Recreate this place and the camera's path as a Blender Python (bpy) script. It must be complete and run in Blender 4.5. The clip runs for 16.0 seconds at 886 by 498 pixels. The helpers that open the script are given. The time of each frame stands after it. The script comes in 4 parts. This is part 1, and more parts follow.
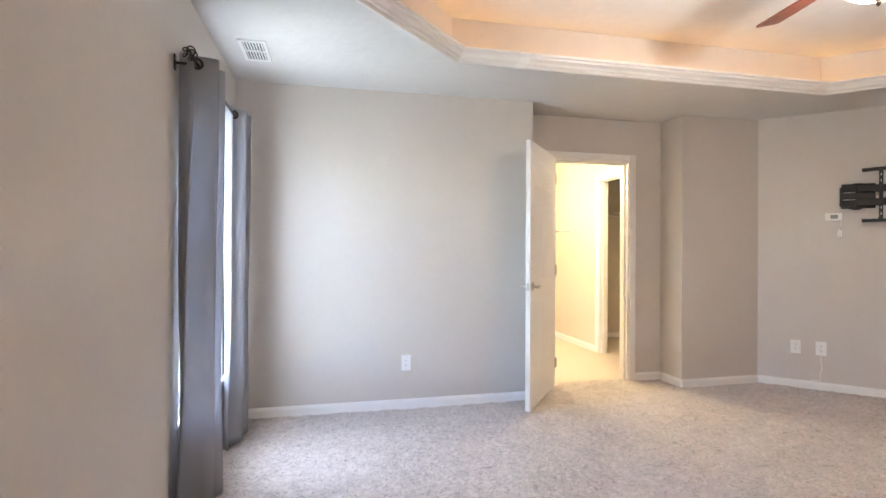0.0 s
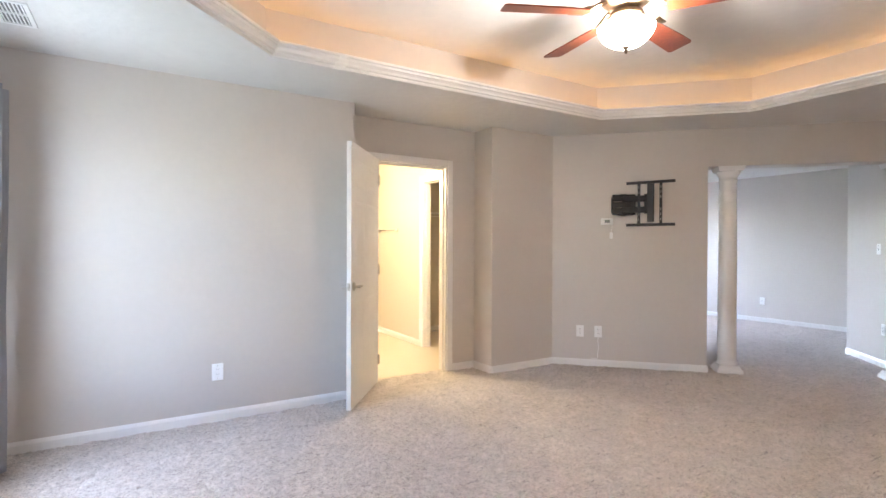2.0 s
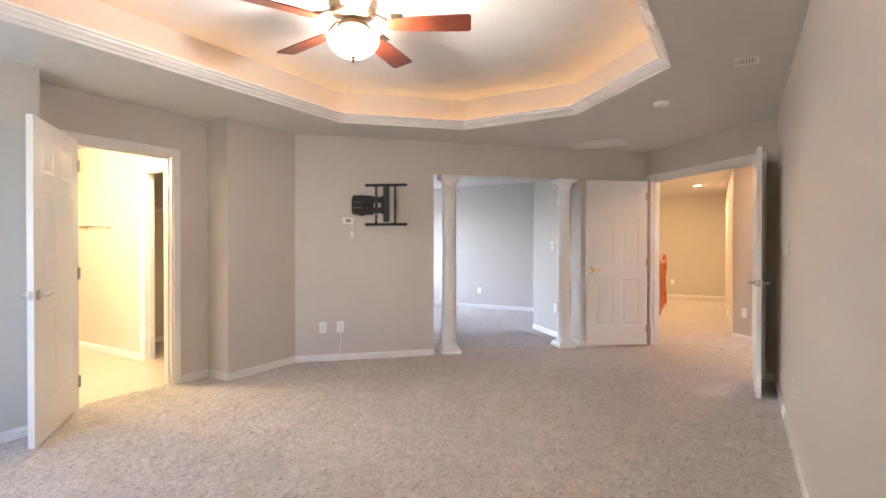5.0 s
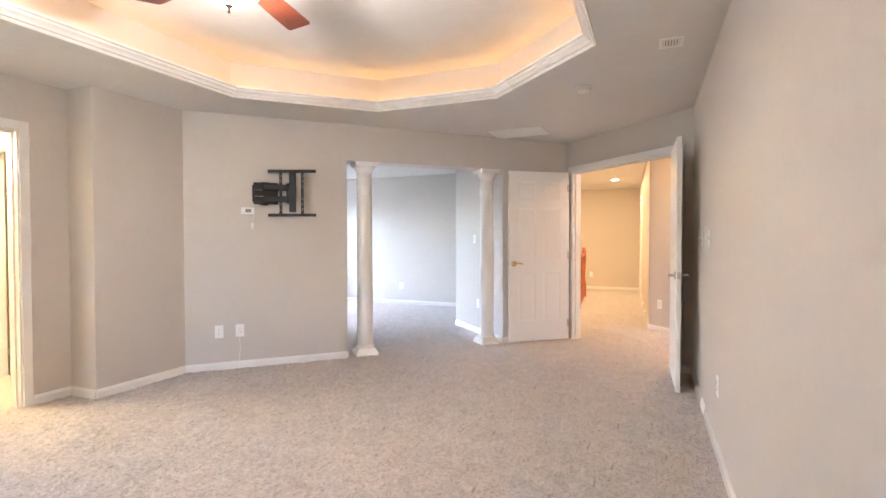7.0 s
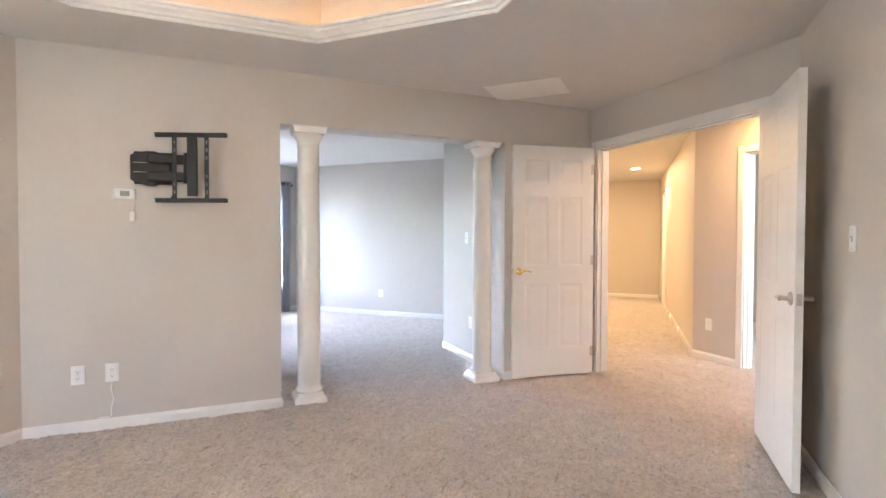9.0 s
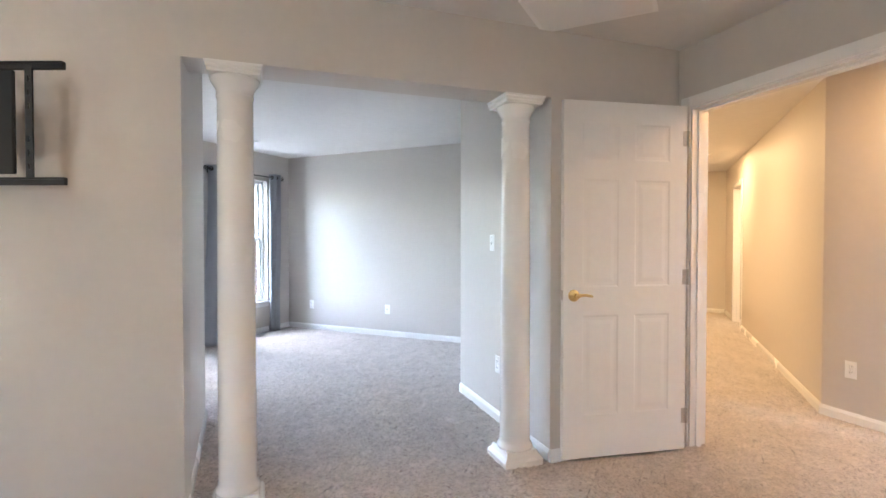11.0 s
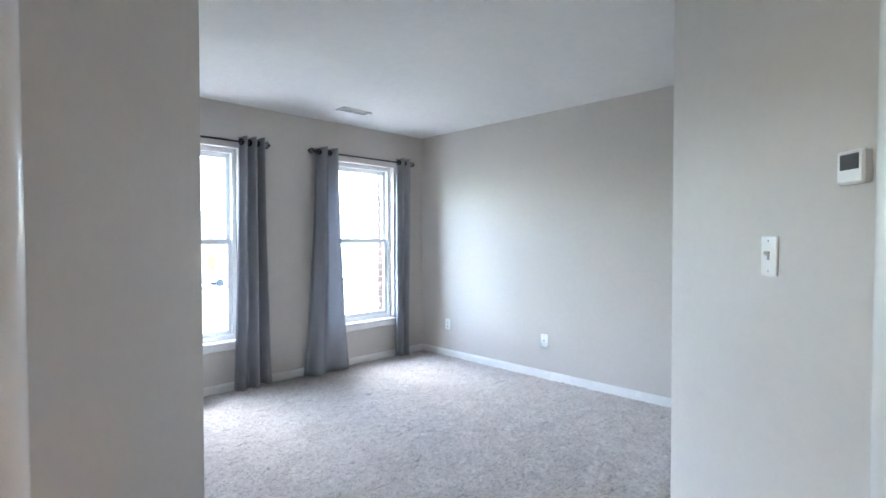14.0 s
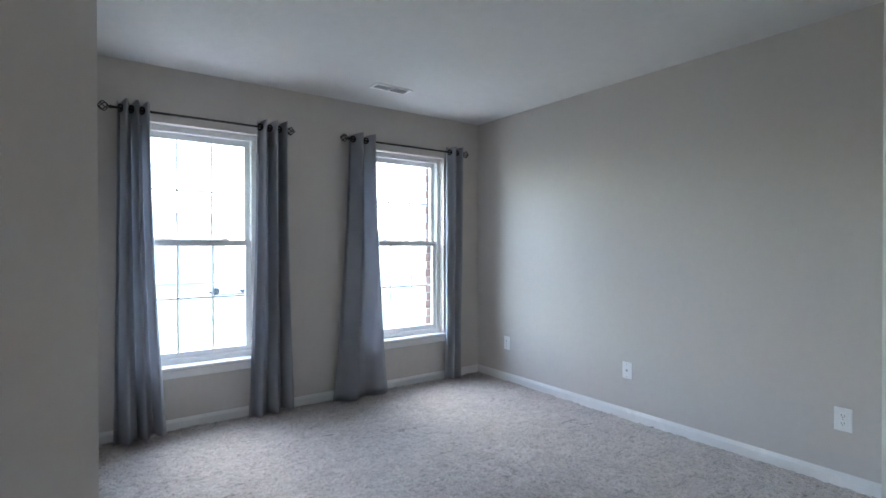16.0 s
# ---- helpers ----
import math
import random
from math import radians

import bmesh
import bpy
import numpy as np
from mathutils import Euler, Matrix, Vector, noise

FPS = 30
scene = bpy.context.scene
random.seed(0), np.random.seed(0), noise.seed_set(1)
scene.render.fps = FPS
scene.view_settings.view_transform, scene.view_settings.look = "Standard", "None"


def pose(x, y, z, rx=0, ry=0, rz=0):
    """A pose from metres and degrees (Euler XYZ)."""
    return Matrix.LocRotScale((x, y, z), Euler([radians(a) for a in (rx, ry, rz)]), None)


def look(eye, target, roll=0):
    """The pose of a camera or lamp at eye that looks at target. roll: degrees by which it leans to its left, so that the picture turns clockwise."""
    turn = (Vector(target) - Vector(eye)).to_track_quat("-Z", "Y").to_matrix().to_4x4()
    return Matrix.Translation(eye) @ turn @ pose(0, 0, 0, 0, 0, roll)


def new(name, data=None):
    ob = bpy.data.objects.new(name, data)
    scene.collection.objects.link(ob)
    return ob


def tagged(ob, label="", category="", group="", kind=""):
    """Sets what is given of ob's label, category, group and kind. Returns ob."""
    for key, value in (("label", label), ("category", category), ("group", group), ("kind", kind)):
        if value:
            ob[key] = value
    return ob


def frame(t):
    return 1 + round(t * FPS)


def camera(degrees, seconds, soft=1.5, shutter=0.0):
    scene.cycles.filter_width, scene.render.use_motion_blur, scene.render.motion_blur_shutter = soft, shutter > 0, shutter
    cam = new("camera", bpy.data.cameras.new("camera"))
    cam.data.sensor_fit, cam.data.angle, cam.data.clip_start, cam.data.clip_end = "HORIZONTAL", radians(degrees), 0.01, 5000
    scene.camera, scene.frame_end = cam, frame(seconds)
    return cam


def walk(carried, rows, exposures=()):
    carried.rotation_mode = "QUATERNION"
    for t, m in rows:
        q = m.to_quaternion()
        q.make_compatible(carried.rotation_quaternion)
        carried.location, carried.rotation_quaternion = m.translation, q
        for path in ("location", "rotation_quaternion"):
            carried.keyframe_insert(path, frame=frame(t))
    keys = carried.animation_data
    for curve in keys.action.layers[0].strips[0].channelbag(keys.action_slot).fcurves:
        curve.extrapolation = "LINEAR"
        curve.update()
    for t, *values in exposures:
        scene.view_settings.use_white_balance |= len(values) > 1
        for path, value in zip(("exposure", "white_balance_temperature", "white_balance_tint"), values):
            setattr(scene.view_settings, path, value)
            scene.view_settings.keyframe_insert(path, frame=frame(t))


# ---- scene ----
cam = camera(83.3, 16.0)
PATH = [
    (0, (-0.167, -0.168, 1.234), (0.275, 1.783, 1.232), 0.2),
    (0.5, (-0.128, -0.189, 1.24), (0.464, 1.721, 1.237), 0.3),
    (1, (-0.11, -0.207, 1.26), (0.63, 1.651, 1.246), 0.3),
    (1.5, (-0.091, -0.225, 1.256), (0.798, 1.567, 1.244), 0.2),
    (2, (-0.073, -0.244, 1.266), (0.969, 1.463, 1.251), 0.2),
    (2.5, (-0.06, -0.277, 1.256), (1.13, 1.33, 1.247), 0.2),
    (3, (-0.049, -0.29, 1.272), (1.279, 1.206, 1.257), 0.1),
    (3.5, (-0.044, -0.296, 1.271), (1.404, 1.083, 1.255), 0.1),
    (4, (-0.028, -0.319, 1.272), (1.521, 0.947, 1.255), 0.1),
    (4.5, (-0.028, -0.349, 1.276), (1.608, 0.8, 1.257), 0.2),
    (5, (-0.033, -0.366, 1.258), (1.685, 0.659, 1.241), 0.0),
    (7.5, (0.67, -0.195, 1.243), (2.523, 0.557, 1.198), -0.0),
    (8, (1.08, -0.079, 1.24), (2.932, 0.673, 1.194), 0.1),
    (10.5, (2.941, 0.554, 1.251), (4.784, 1.33, 1.217), 0.1),
    (11, (3.278, 0.666, 1.264), (5.088, 1.518, 1.226), 0.0),
    (11.5, (3.611, 0.769, 1.267), (5.354, 1.749, 1.224), 0.1),
    (12, (3.952, 0.891, 1.288), (5.629, 1.98, 1.24), 0.0),
    (12.5, (4.258, 1.057, 1.28), (5.868, 2.243, 1.231), 0.0),
    (13, (4.504, 1.231, 1.276), (6.059, 2.488, 1.231), 0.0),
    (13.5, (4.752, 1.379, 1.287), (6.238, 2.717, 1.243), -0.1),
    (14, (4.980, 1.505, 1.291), (6.386, 2.926, 1.248), -0.1),
    (14.5, (5.213, 1.643, 1.291), (6.545, 3.134, 1.251), -0.1),
    (15, (5.389, 1.768, 1.241), (6.658, 3.314, 1.224), -0.1),
    (15.5, (5.553, 1.885, 1.257), (6.761, 3.479, 1.235), 0.0),
    (16, (5.679, 1.976, 1.242), (6.853, 3.595, 1.23), -0.0),
]
EXPOSURE = [(0.0, 4.55, 5800, 13), (1.5, 4.56, 5750, 13), (3.5, 4.6, 5750, 13), (5.0, 4.65, 5850, 14), (7.5, 5.06, 5700, 12), (10.5, 4.85, 5650, 9), (13.0, 4.68, 5550, 6), (14.5, 4.36, 5580, 5), (16.0, 3.68, 5620, 5)]
walk(cam, [(t, look(eye, target, roll)) for t, eye, target, roll in PATH], EXPOSURE)

SKY, ROPE_POWER, BOWL_GLOW = 0.15, 0.37, 3.0
FAN_W, BATH_W, HALL_W, DAY_W = 2.6, 5.0, 1.3, 0.85

# ---- world and sun: overcast bright day ----
world = bpy.data.worlds.new("sky")
scene.world = world
world.use_nodes = True
wn = world.node_tree
sky = wn.nodes.new("ShaderNodeTexSky")
sky.sky_type = 'NISHITA'
sky.sun_disc = False
sky.sun_elevation = radians(50)
sky.sun_rotation = radians(0)
sky.air_density, sky.dust_density, sky.ozone_density = 1.0, 0.9, 0.5
wn.links.new(sky.outputs[0], wn.nodes["Background"].inputs[0])
wn.nodes["Background"].inputs[1].default_value = SKY


def lamp(name, kind, m, power, colour, **kw):
    data = bpy.data.lights.new(name, kind)
    data.energy, data.color = power, colour
    for key, value in kw.items():
        if key == "radius":
            data.shadow_soft_size = value
        elif key == "angle":
            data.angle = value
        elif key == "size":
            data.shape, data.size, data.size_y = 'RECTANGLE', value[0], value[1]
        elif key == "disk":
            data.shape, data.size = 'DISK', value
        elif key == "spread":
            data.spread = value
    ob = new(name, data)
    ob.matrix_world = m
    return ob


lamp("sun", 'SUN', look((0, 0, 30), (0.0, -16.78, 10)), 1.35, (1.0, 0.99, 0.95), angle=radians(140))


# ---- materials ----
def mat(name, base, rough=0.6, metal=0.0, var=0.06, scale=3.0, fine=60.0, bump=0.05, bscale=200.0, tint=None, spec=0.5, emit=None, coat=0.0, detail=4.0, bdist=0.002, distort=0.0):
    """A painted or natural surface: base colour with broad and fine variation, and fine relief."""
    m = bpy.data.materials.new(name)
    m.use_nodes = True
    n, l = m.node_tree.nodes, m.node_tree.links
    b = n["Principled BSDF"]
    b.inputs["Metallic"].default_value = metal
    b.inputs["Specular IOR Level"].default_value = spec
    b.inputs["Coat Weight"].default_value = coat
    co = n.new("ShaderNodeTexCoord")
    broad = n.new("ShaderNodeTexNoise")
    broad.inputs["Scale"].default_value = scale
    broad.inputs["Detail"].default_value = 4
    broad.inputs["Distortion"].default_value = distort
    grain = n.new("ShaderNodeTexNoise")
    grain.inputs["Scale"].default_value = fine
    grain.inputs["Detail"].default_value = detail
    l.new(co.outputs["Object"], broad.inputs["Vector"])
    l.new(co.outputs["Object"], grain.inputs["Vector"])
    add = n.new("ShaderNodeMix")
    add.data_type = 'FLOAT'
    add.inputs[0].default_value = 0.5
    l.new(broad.outputs["Fac"], add.inputs[2])
    l.new(grain.outputs["Fac"], add.inputs[3])
    ramp = n.new("ShaderNodeMapRange")
    ramp.inputs[1].default_value, ramp.inputs[2].default_value = 0.3, 0.7
    l.new(add.outputs[0], ramp.inputs[0])
    mix = n.new("ShaderNodeMix")
    mix.data_type = 'RGBA'
    lo = [c * (1 - var) for c in base]
    hi = [min(1, c * (1 + var)) for c in (tint or base)]
    mix.inputs[6].default_value = (*lo, 1)
    mix.inputs[7].default_value = (*hi, 1)
    l.new(ramp.outputs[0], mix.inputs[0])
    l.new(mix.outputs[2], b.inputs["Base Color"])
    rr = n.new("ShaderNodeMapRange")
    rr.inputs[3].default_value, rr.inputs[4].default_value = max(0.02, rough - 0.06), min(1, rough + 0.06)
    l.new(broad.outputs["Fac"], rr.inputs[0])
    l.new(rr.outputs[0], b.inputs["Roughness"])
    if bump:
        tex = n.new("ShaderNodeTexNoise")
        tex.inputs["Scale"].default_value = bscale
        tex.inputs["Detail"].default_value = 3
        l.new(co.outputs["Object"], tex.inputs["Vector"])
        bn = n.new("ShaderNodeBump")
        bn.inputs["Strength"].default_value = bump
        bn.inputs["Distance"].default_value = bdist
        l.new(tex.outputs["Fac"], bn.inputs["Height"])
        l.new(bn.outputs[0], b.inputs["Normal"])
    if emit:
        b.inputs["Emission Color"].default_value = (*emit[0], 1)
        b.inputs["Emission Strength"].default_value = emit[1]
    return m


WALL = mat("greige wall paint", (0.60, 0.56, 0.515), 0.55, var=0.025, scale=1.3, fine=25, bump=0.12, bscale=330, bdist=0.001)
CEIL = mat("ceiling paint", (0.70, 0.69, 0.672), 0.8, var=0.03, scale=4, fine=14, bump=0.35, bscale=16, bdist=0.009, distort=1.0)
TRIM = mat("white semi-gloss trim paint", (0.83, 0.82, 0.80), 0.26, var=0.02, scale=2, fine=40, bump=0.05, bscale=120)
DOORP = mat("white door paint", (0.82, 0.81, 0.785), 0.42, var=0.025, scale=2, fine=30, bump=0.08, bscale=90)
VINYL = mat("white window vinyl", (0.8, 0.8, 0.79), 0.35, var=0.02, bump=0.02)
TILEFLOOR = mat("cream vinyl floor", (0.52, 0.45, 0.36), 0.35, var=0.08, scale=5, fine=50)
BLACK = mat("black powder-coated steel", (0.007, 0.007, 0.007), 0.5, var=0.15, bump=0.05)
BRASS = mat("polished brass", (0.80, 0.63, 0.31), 0.22, 1.0, var=0.06)
NICKEL = mat("brushed nickel", (0.55, 0.52, 0.48), 0.28, 1.0, var=0.06)
BRONZE = mat("antique pewter bronze", (0.20, 0.155, 0.10), 0.32, 1.0, var=0.2, scale=20)
CURTAIN = mat("grey curtain cloth", (0.37, 0.372, 0.395), 0.7, var=0.08, scale=6, fine=300, bump=0.3, bscale=700, bdist=0.001, spec=0.3)
ROD = mat("dark rod metal", (0.05, 0.045, 0.04), 0.35, 0.8, var=0.2)
PLATE = mat("white plastic plate", (0.86, 0.855, 0.84), 0.3, var=0.015, bump=0)
DARK = mat("dark slot", (0.03, 0.03, 0.03), 0.6, bump=0)
# grey with an opening's shade put into its colour
SHADOWED = mat("shaded opening grey", (0.22, 0.22, 0.22), 0.7, bump=0)
CHERRY = mat("cherry stained wood", (0.20, 0.045, 0.018), 0.3, var=0.35, scale=7, fine=60, bump=0.08, coat=0.3)
OAK = mat("red oak stain", (0.42, 0.13, 0.045), 0.35, var=0.25, scale=8, fine=70, bump=0.1, coat=0.2)
BOWL = mat("frosted glass bowl", (0.9, 0.86, 0.78), 0.35, var=0.03, emit=((1.0, 0.80, 0.60), BOWL_GLOW), bump=0)
# the frosted glass passes part of its bulb's light straight through
bwn, bwl = BOWL.node_tree.nodes, BOWL.node_tree.links
bw_clear, bw_mix = bwn.new("ShaderNodeBsdfTransparent"), bwn.new("ShaderNodeMixShader")
bw_mix.inputs[0].default_value = 0.3
bwl.new(bwn["Principled BSDF"].outputs[0], bw_mix.inputs[1])
bwl.new(bw_clear.outputs[0], bw_mix.inputs[2])
bwl.new(bw_mix.outputs[0], bwn["Material Output"].inputs[0])
ROPE = mat("rope light", (0.9, 0.6, 0.3), 0.4, var=0.02, emit=((1.0, 0.49, 0.12), ROPE_POWER), bump=0)
CAN = mat("lamp lens", (0.9, 0.85, 0.75), 0.4, var=0.02, emit=((1.0, 0.8, 0.55), 2.0), bump=0)



def carpet_material():
    """Twisted cut pile: light and dark yarn ends in clumps, shade between tufts coloured in, with broad brushed
    patches.
    """
    m = bpy.data.materials.new("beige frieze carpet")
    m.use_nodes = True
    n, l = m.node_tree.nodes, m.node_tree.links
    b = n["Principled BSDF"]
    b.inputs["Roughness"].default_value = 0.97
    b.inputs["Specular IOR Level"].default_value = 0.08
    b.inputs["Sheen Weight"].default_value = 0.5
    b.inputs["Sheen Roughness"].default_value = 0.6
    co = n.new("ShaderNodeTexCoord")

    def noise_node(scale, detail, rough=0.6, dist=0.0):
        t = n.new("ShaderNodeTexNoise")
        t.inputs["Scale"].default_value, t.inputs["Detail"].default_value = scale, detail
        t.inputs["Roughness"].default_value, t.inputs["Distortion"].default_value = rough, dist
        l.new(co.outputs["Object"], t.inputs["Vector"])
        return t

    tuft, yarn, patch = noise_node(58, 3, 0.65, 0.8), noise_node(170, 3, 0.7, 0.6), noise_node(6.5, 5, 0.65, 1.4)
    a = n.new("ShaderNodeMix")
    a.data_type = 'FLOAT'
    a.inputs[0].default_value = 0.40
    l.new(tuft.outputs["Fac"], a.inputs[2])
    l.new(yarn.outputs["Fac"], a.inputs[3])
    # the ramp's dark end also carries the shade between tufts
    ramp = n.new("ShaderNodeValToRGB")
    e = ramp.color_ramp.elements
    e[0].position, e[0].color = 0.385, (0.235, 0.197, 0.174, 1)
    e[1].position, e[1].color = 0.60, (0.61, 0.545, 0.498, 1)
    mid = ramp.color_ramp.elements.new(0.475)
    mid.color = (0.47, 0.412, 0.372, 1)
    l.new(a.outputs[0], ramp.inputs[0])
    pr = n.new("ShaderNodeMapRange")
    pr.inputs[1].default_value, pr.inputs[2].default_value = 0.35, 0.65
    pr.inputs[3].default_value, pr.inputs[4].default_value = 0.85, 1.14
    l.new(patch.outputs["Fac"], pr.inputs[0])
    mul = n.new("ShaderNodeVectorMath")
    mul.operation = 'SCALE'
    l.new(ramp.outputs[0], mul.inputs[0])
    l.new(pr.outputs[0], mul.inputs["Scale"])
    # short dark strokes: the shade of creases in the pile, put into the colour
    mp = n.new("ShaderNodeMapping")
    mp.inputs["Rotation"].default_value = (0, 0, 0.6)
    mp.inputs["Scale"].default_value = (4.5, 42.0, 1.0)
    l.new(co.outputs["Object"], mp.inputs["Vector"])
    gap = n.new("ShaderNodeTexNoise")
    gap.inputs["Scale"].default_value, gap.inputs["Detail"].default_value = 1.0, 2
    l.new(mp.outputs[0], gap.inputs["Vector"])
    gr = n.new("ShaderNodeMapRange")
    gr.inputs[1].default_value, gr.inputs[2].default_value = 0.66, 0.73
    gr.inputs[3].default_value, gr.inputs[4].default_value = 1.0, 0.42
    l.new(gap.outputs["Fac"], gr.inputs[0])
    mul2 = n.new("ShaderNodeVectorMath")
    mul2.operation = 'SCALE'
    l.new(mul.outputs[0], mul2.inputs[0])
    l.new(gr.outputs[0], mul2.inputs["Scale"])
    l.new(mul2.outputs[0], b.inputs["Base Color"])
    bn = n.new("ShaderNodeBump")
    bn.inputs["Strength"].default_value, bn.inputs["Distance"].default_value = 0.9, 0.013
    l.new(a.outputs[0], bn.inputs["Height"])
    l.new(bn.outputs[0], b.inputs["Normal"])
    return m


CARPET = carpet_material()

# curtain cloth lets a little window light through
cn, cl = CURTAIN.node_tree.nodes, CURTAIN.node_tree.links
trans, cmix = cn.new("ShaderNodeBsdfTranslucent"), cn.new("ShaderNodeMixShader")
trans.inputs[0].default_value = (0.52, 0.53, 0.57, 1)
cmix.inputs[0].default_value = 0.34
cl.new(cn["Principled BSDF"].outputs[0], cmix.inputs[1])
cl.new(trans.outputs[0], cmix.inputs[2])
cl.new(cmix.outputs[0], cn["Material Output"].inputs[0])

GLASS = bpy.data.materials.new("window glass")
GLASS.use_nodes = True
gn, gl = GLASS.node_tree.nodes, GLASS.node_tree.links
gn.remove(gn["Principled BSDF"])
gt, gg, gm = gn.new("ShaderNodeBsdfTransparent"), gn.new("ShaderNodeBsdfGlossy"), gn.new("ShaderNodeMixShader")
gg.inputs["Roughness"].default_value = 0.02
gm.inputs[0].default_value = 0.06
gl.new(gt.outputs[0], gm.inputs[1])
gl.new(gg.outputs[0], gm.inputs[2])
gl.new(gm.outputs[0], gn["Material Output"].inputs[0])


# ---- mesh helpers ----
def mesh_ob(name, bm, material, parent=None, smooth=False):
    me = bpy.data.meshes.new(name)
    bmesh.ops.recalc_face_normals(bm, faces=bm.faces)
    bm.to_mesh(me)
    bm.free()
    if smooth:
        me.shade_smooth()
    if material:
        me.materials.append(material)
    ob = new(name, me)
    if parent:
        ob.parent = parent
    return ob


def part(name, bm, material, parent, label="", smooth=False):
    ob = mesh_ob(name, bm, material, parent, smooth)
    if label:
        ob["label"] = label
    return ob


def thing(name, m, label, category, group="", kind=""):
    ob = new(name)
    ob.empty_display_size = 0.1
    ob.matrix_world = m
    return tagged(ob, label, category, group, kind)


def box(bm, x0, x1, y0, y1, z0, z1, bevel=0.0, m=None, seg=1):
    vs = [bm.verts.new((x, y, z)) for x in (x0, x1) for y in (y0, y1) for z in (z0, z1)]
    fs = [bm.faces.new([vs[i] for i in q]) for q in ((0, 1, 3, 2), (4, 6, 7, 5), (0, 4, 5, 1), (2, 3, 7, 6), (0, 2, 6, 4), (1, 5, 7, 3))]
    if bevel:
        es = list({e for f in fs for e in f.edges})
        r = bmesh.ops.bevel(bm, geom=es, offset=bevel, segments=seg, affect='EDGES', profile=0.6)
        vs = list({v for f in r["faces"] for v in f.verts} | {v for v in vs if v.is_valid})
    if m is not None:
        for v in vs:
            v.co = m @ v.co
    return bm


def lathe(bm, profile, n=24, m=None):
    """Turns a profile of (radius, z) pairs about z."""
    rings = []
    for r, z in profile:
        ring = []
        for k in range(n):
            a = 2 * math.pi * k / n
            v = Vector((r * math.cos(a), r * math.sin(a), z))
            ring.append(bm.verts.new(m @ v if m is not None else v))
        rings.append(ring)
    for a, b in zip(rings, rings[1:]):
        for k in range(n):
            bm.faces.new((a[k], a[(k + 1) % n], b[(k + 1) % n], b[k]))
    bm.faces.new(rings[0][::-1])
    bm.faces.new(rings[-1])
    return bm


def tube(bm, pts, r, n=10):
    """A round bar along points."""
    pts = [Vector(p) for p in pts]
    rings = []
    for i, p in enumerate(pts):
        d = (pts[min(i + 1, len(pts) - 1)] - pts[max(i - 1, 0)]).normalized()
        s = d.cross(Vector((0, 0, 1)) if abs(d.z) < 0.9 else Vector((1, 0, 0))).normalized()
        u = s.cross(d)
        rr = r[i] if isinstance(r, (list, tuple)) else r
        rings.append([bm.verts.new(p + rr * (math.cos(2 * math.pi * k / n) * s + math.sin(2 * math.pi * k / n) * u)) for k in range(n)])
    for a, b in zip(rings, rings[1:]):
        for k in range(n):
            bm.faces.new((a[k], a[(k + 1) % n], b[(k + 1) % n], b[k]))
    bm.faces.new(rings[0][::-1])
    bm.faces.new(rings[-1])
    return bm


def prism(bm, pts, z0, z1):
    lo = [bm.verts.new((x, y, z0)) for x, y in pts]
    hi = [bm.verts.new((x, y, z1)) for x, y in pts]
    n = len(pts)
    bm.faces.new(lo[::-1])
    bm.faces.new(hi)
    for k in range(n):
        bm.faces.new((lo[k], lo[(k + 1) % n], hi[(k + 1) % n], hi[k]))
    return bm


def along(p0, p1, z=0.0):
    """A frame at p0 whose x runs towards p1, y to its left, z up."""
    d = Vector((p1[0] - p0[0], p1[1] - p0[1]))
    return Matrix.Translation((p0[0], p0[1], z)) @ Matrix.Rotation(math.atan2(d.y, d.x), 4, 'Z'), d.length


def wall(name, p0, p1, th, label, openings=(), z0=0.0, z1=2.53, ext=(0.0, 0.0), material=None):
    """A wall whose room face runs from p0 to p1, its body th metres to the right of that way; openings of (s0, s1, low, high)."""
    m, length = along(p0, p1)
    ss = sorted({-ext[0], length + ext[1], *[s for o in openings for s in o[:2]]})
    zs = sorted({z0, z1, *[z for o in openings for z in o[2:]]})
    solid = lambda i, j: 0 <= i < len(ss) - 1 and 0 <= j < len(zs) - 1 and not any(o[0] <= ss[i] < o[1] and o[2] <= zs[j] < o[3] for o in openings)
    bm = bmesh.new()

    def quad(*ps):
        bm.faces.new([bm.verts.new(m @ Vector(p)) for p in ps])

    for i in range(len(ss) - 1):
        for j in range(len(zs) - 1):
            if not solid(i, j):
                continue
            a, b, c, d = ss[i], ss[i + 1], zs[j], zs[j + 1]
            quad((a, 0, c), (b, 0, c), (b, 0, d), (a, 0, d))
            quad((a, -th, c), (a, -th, d), (b, -th, d), (b, -th, c))
            if not solid(i - 1, j):
                quad((a, 0, c), (a, 0, d), (a, -th, d), (a, -th, c))
            if not solid(i + 1, j):
                quad((b, 0, c), (b, -th, c), (b, -th, d), (b, 0, d))
            if not solid(i, j - 1):
                quad((a, 0, c), (a, -th, c), (b, -th, c), (b, 0, c))
            if not solid(i, j + 1):
                quad((a, 0, d), (b, 0, d), (b, -th, d), (a, -th, d))
    bmesh.ops.remove_doubles(bm, verts=bm.verts, dist=0.0005)
    ob = mesh_ob(name, bm, material or WALL)
    return tagged(ob, label, "wall", kind="structure")


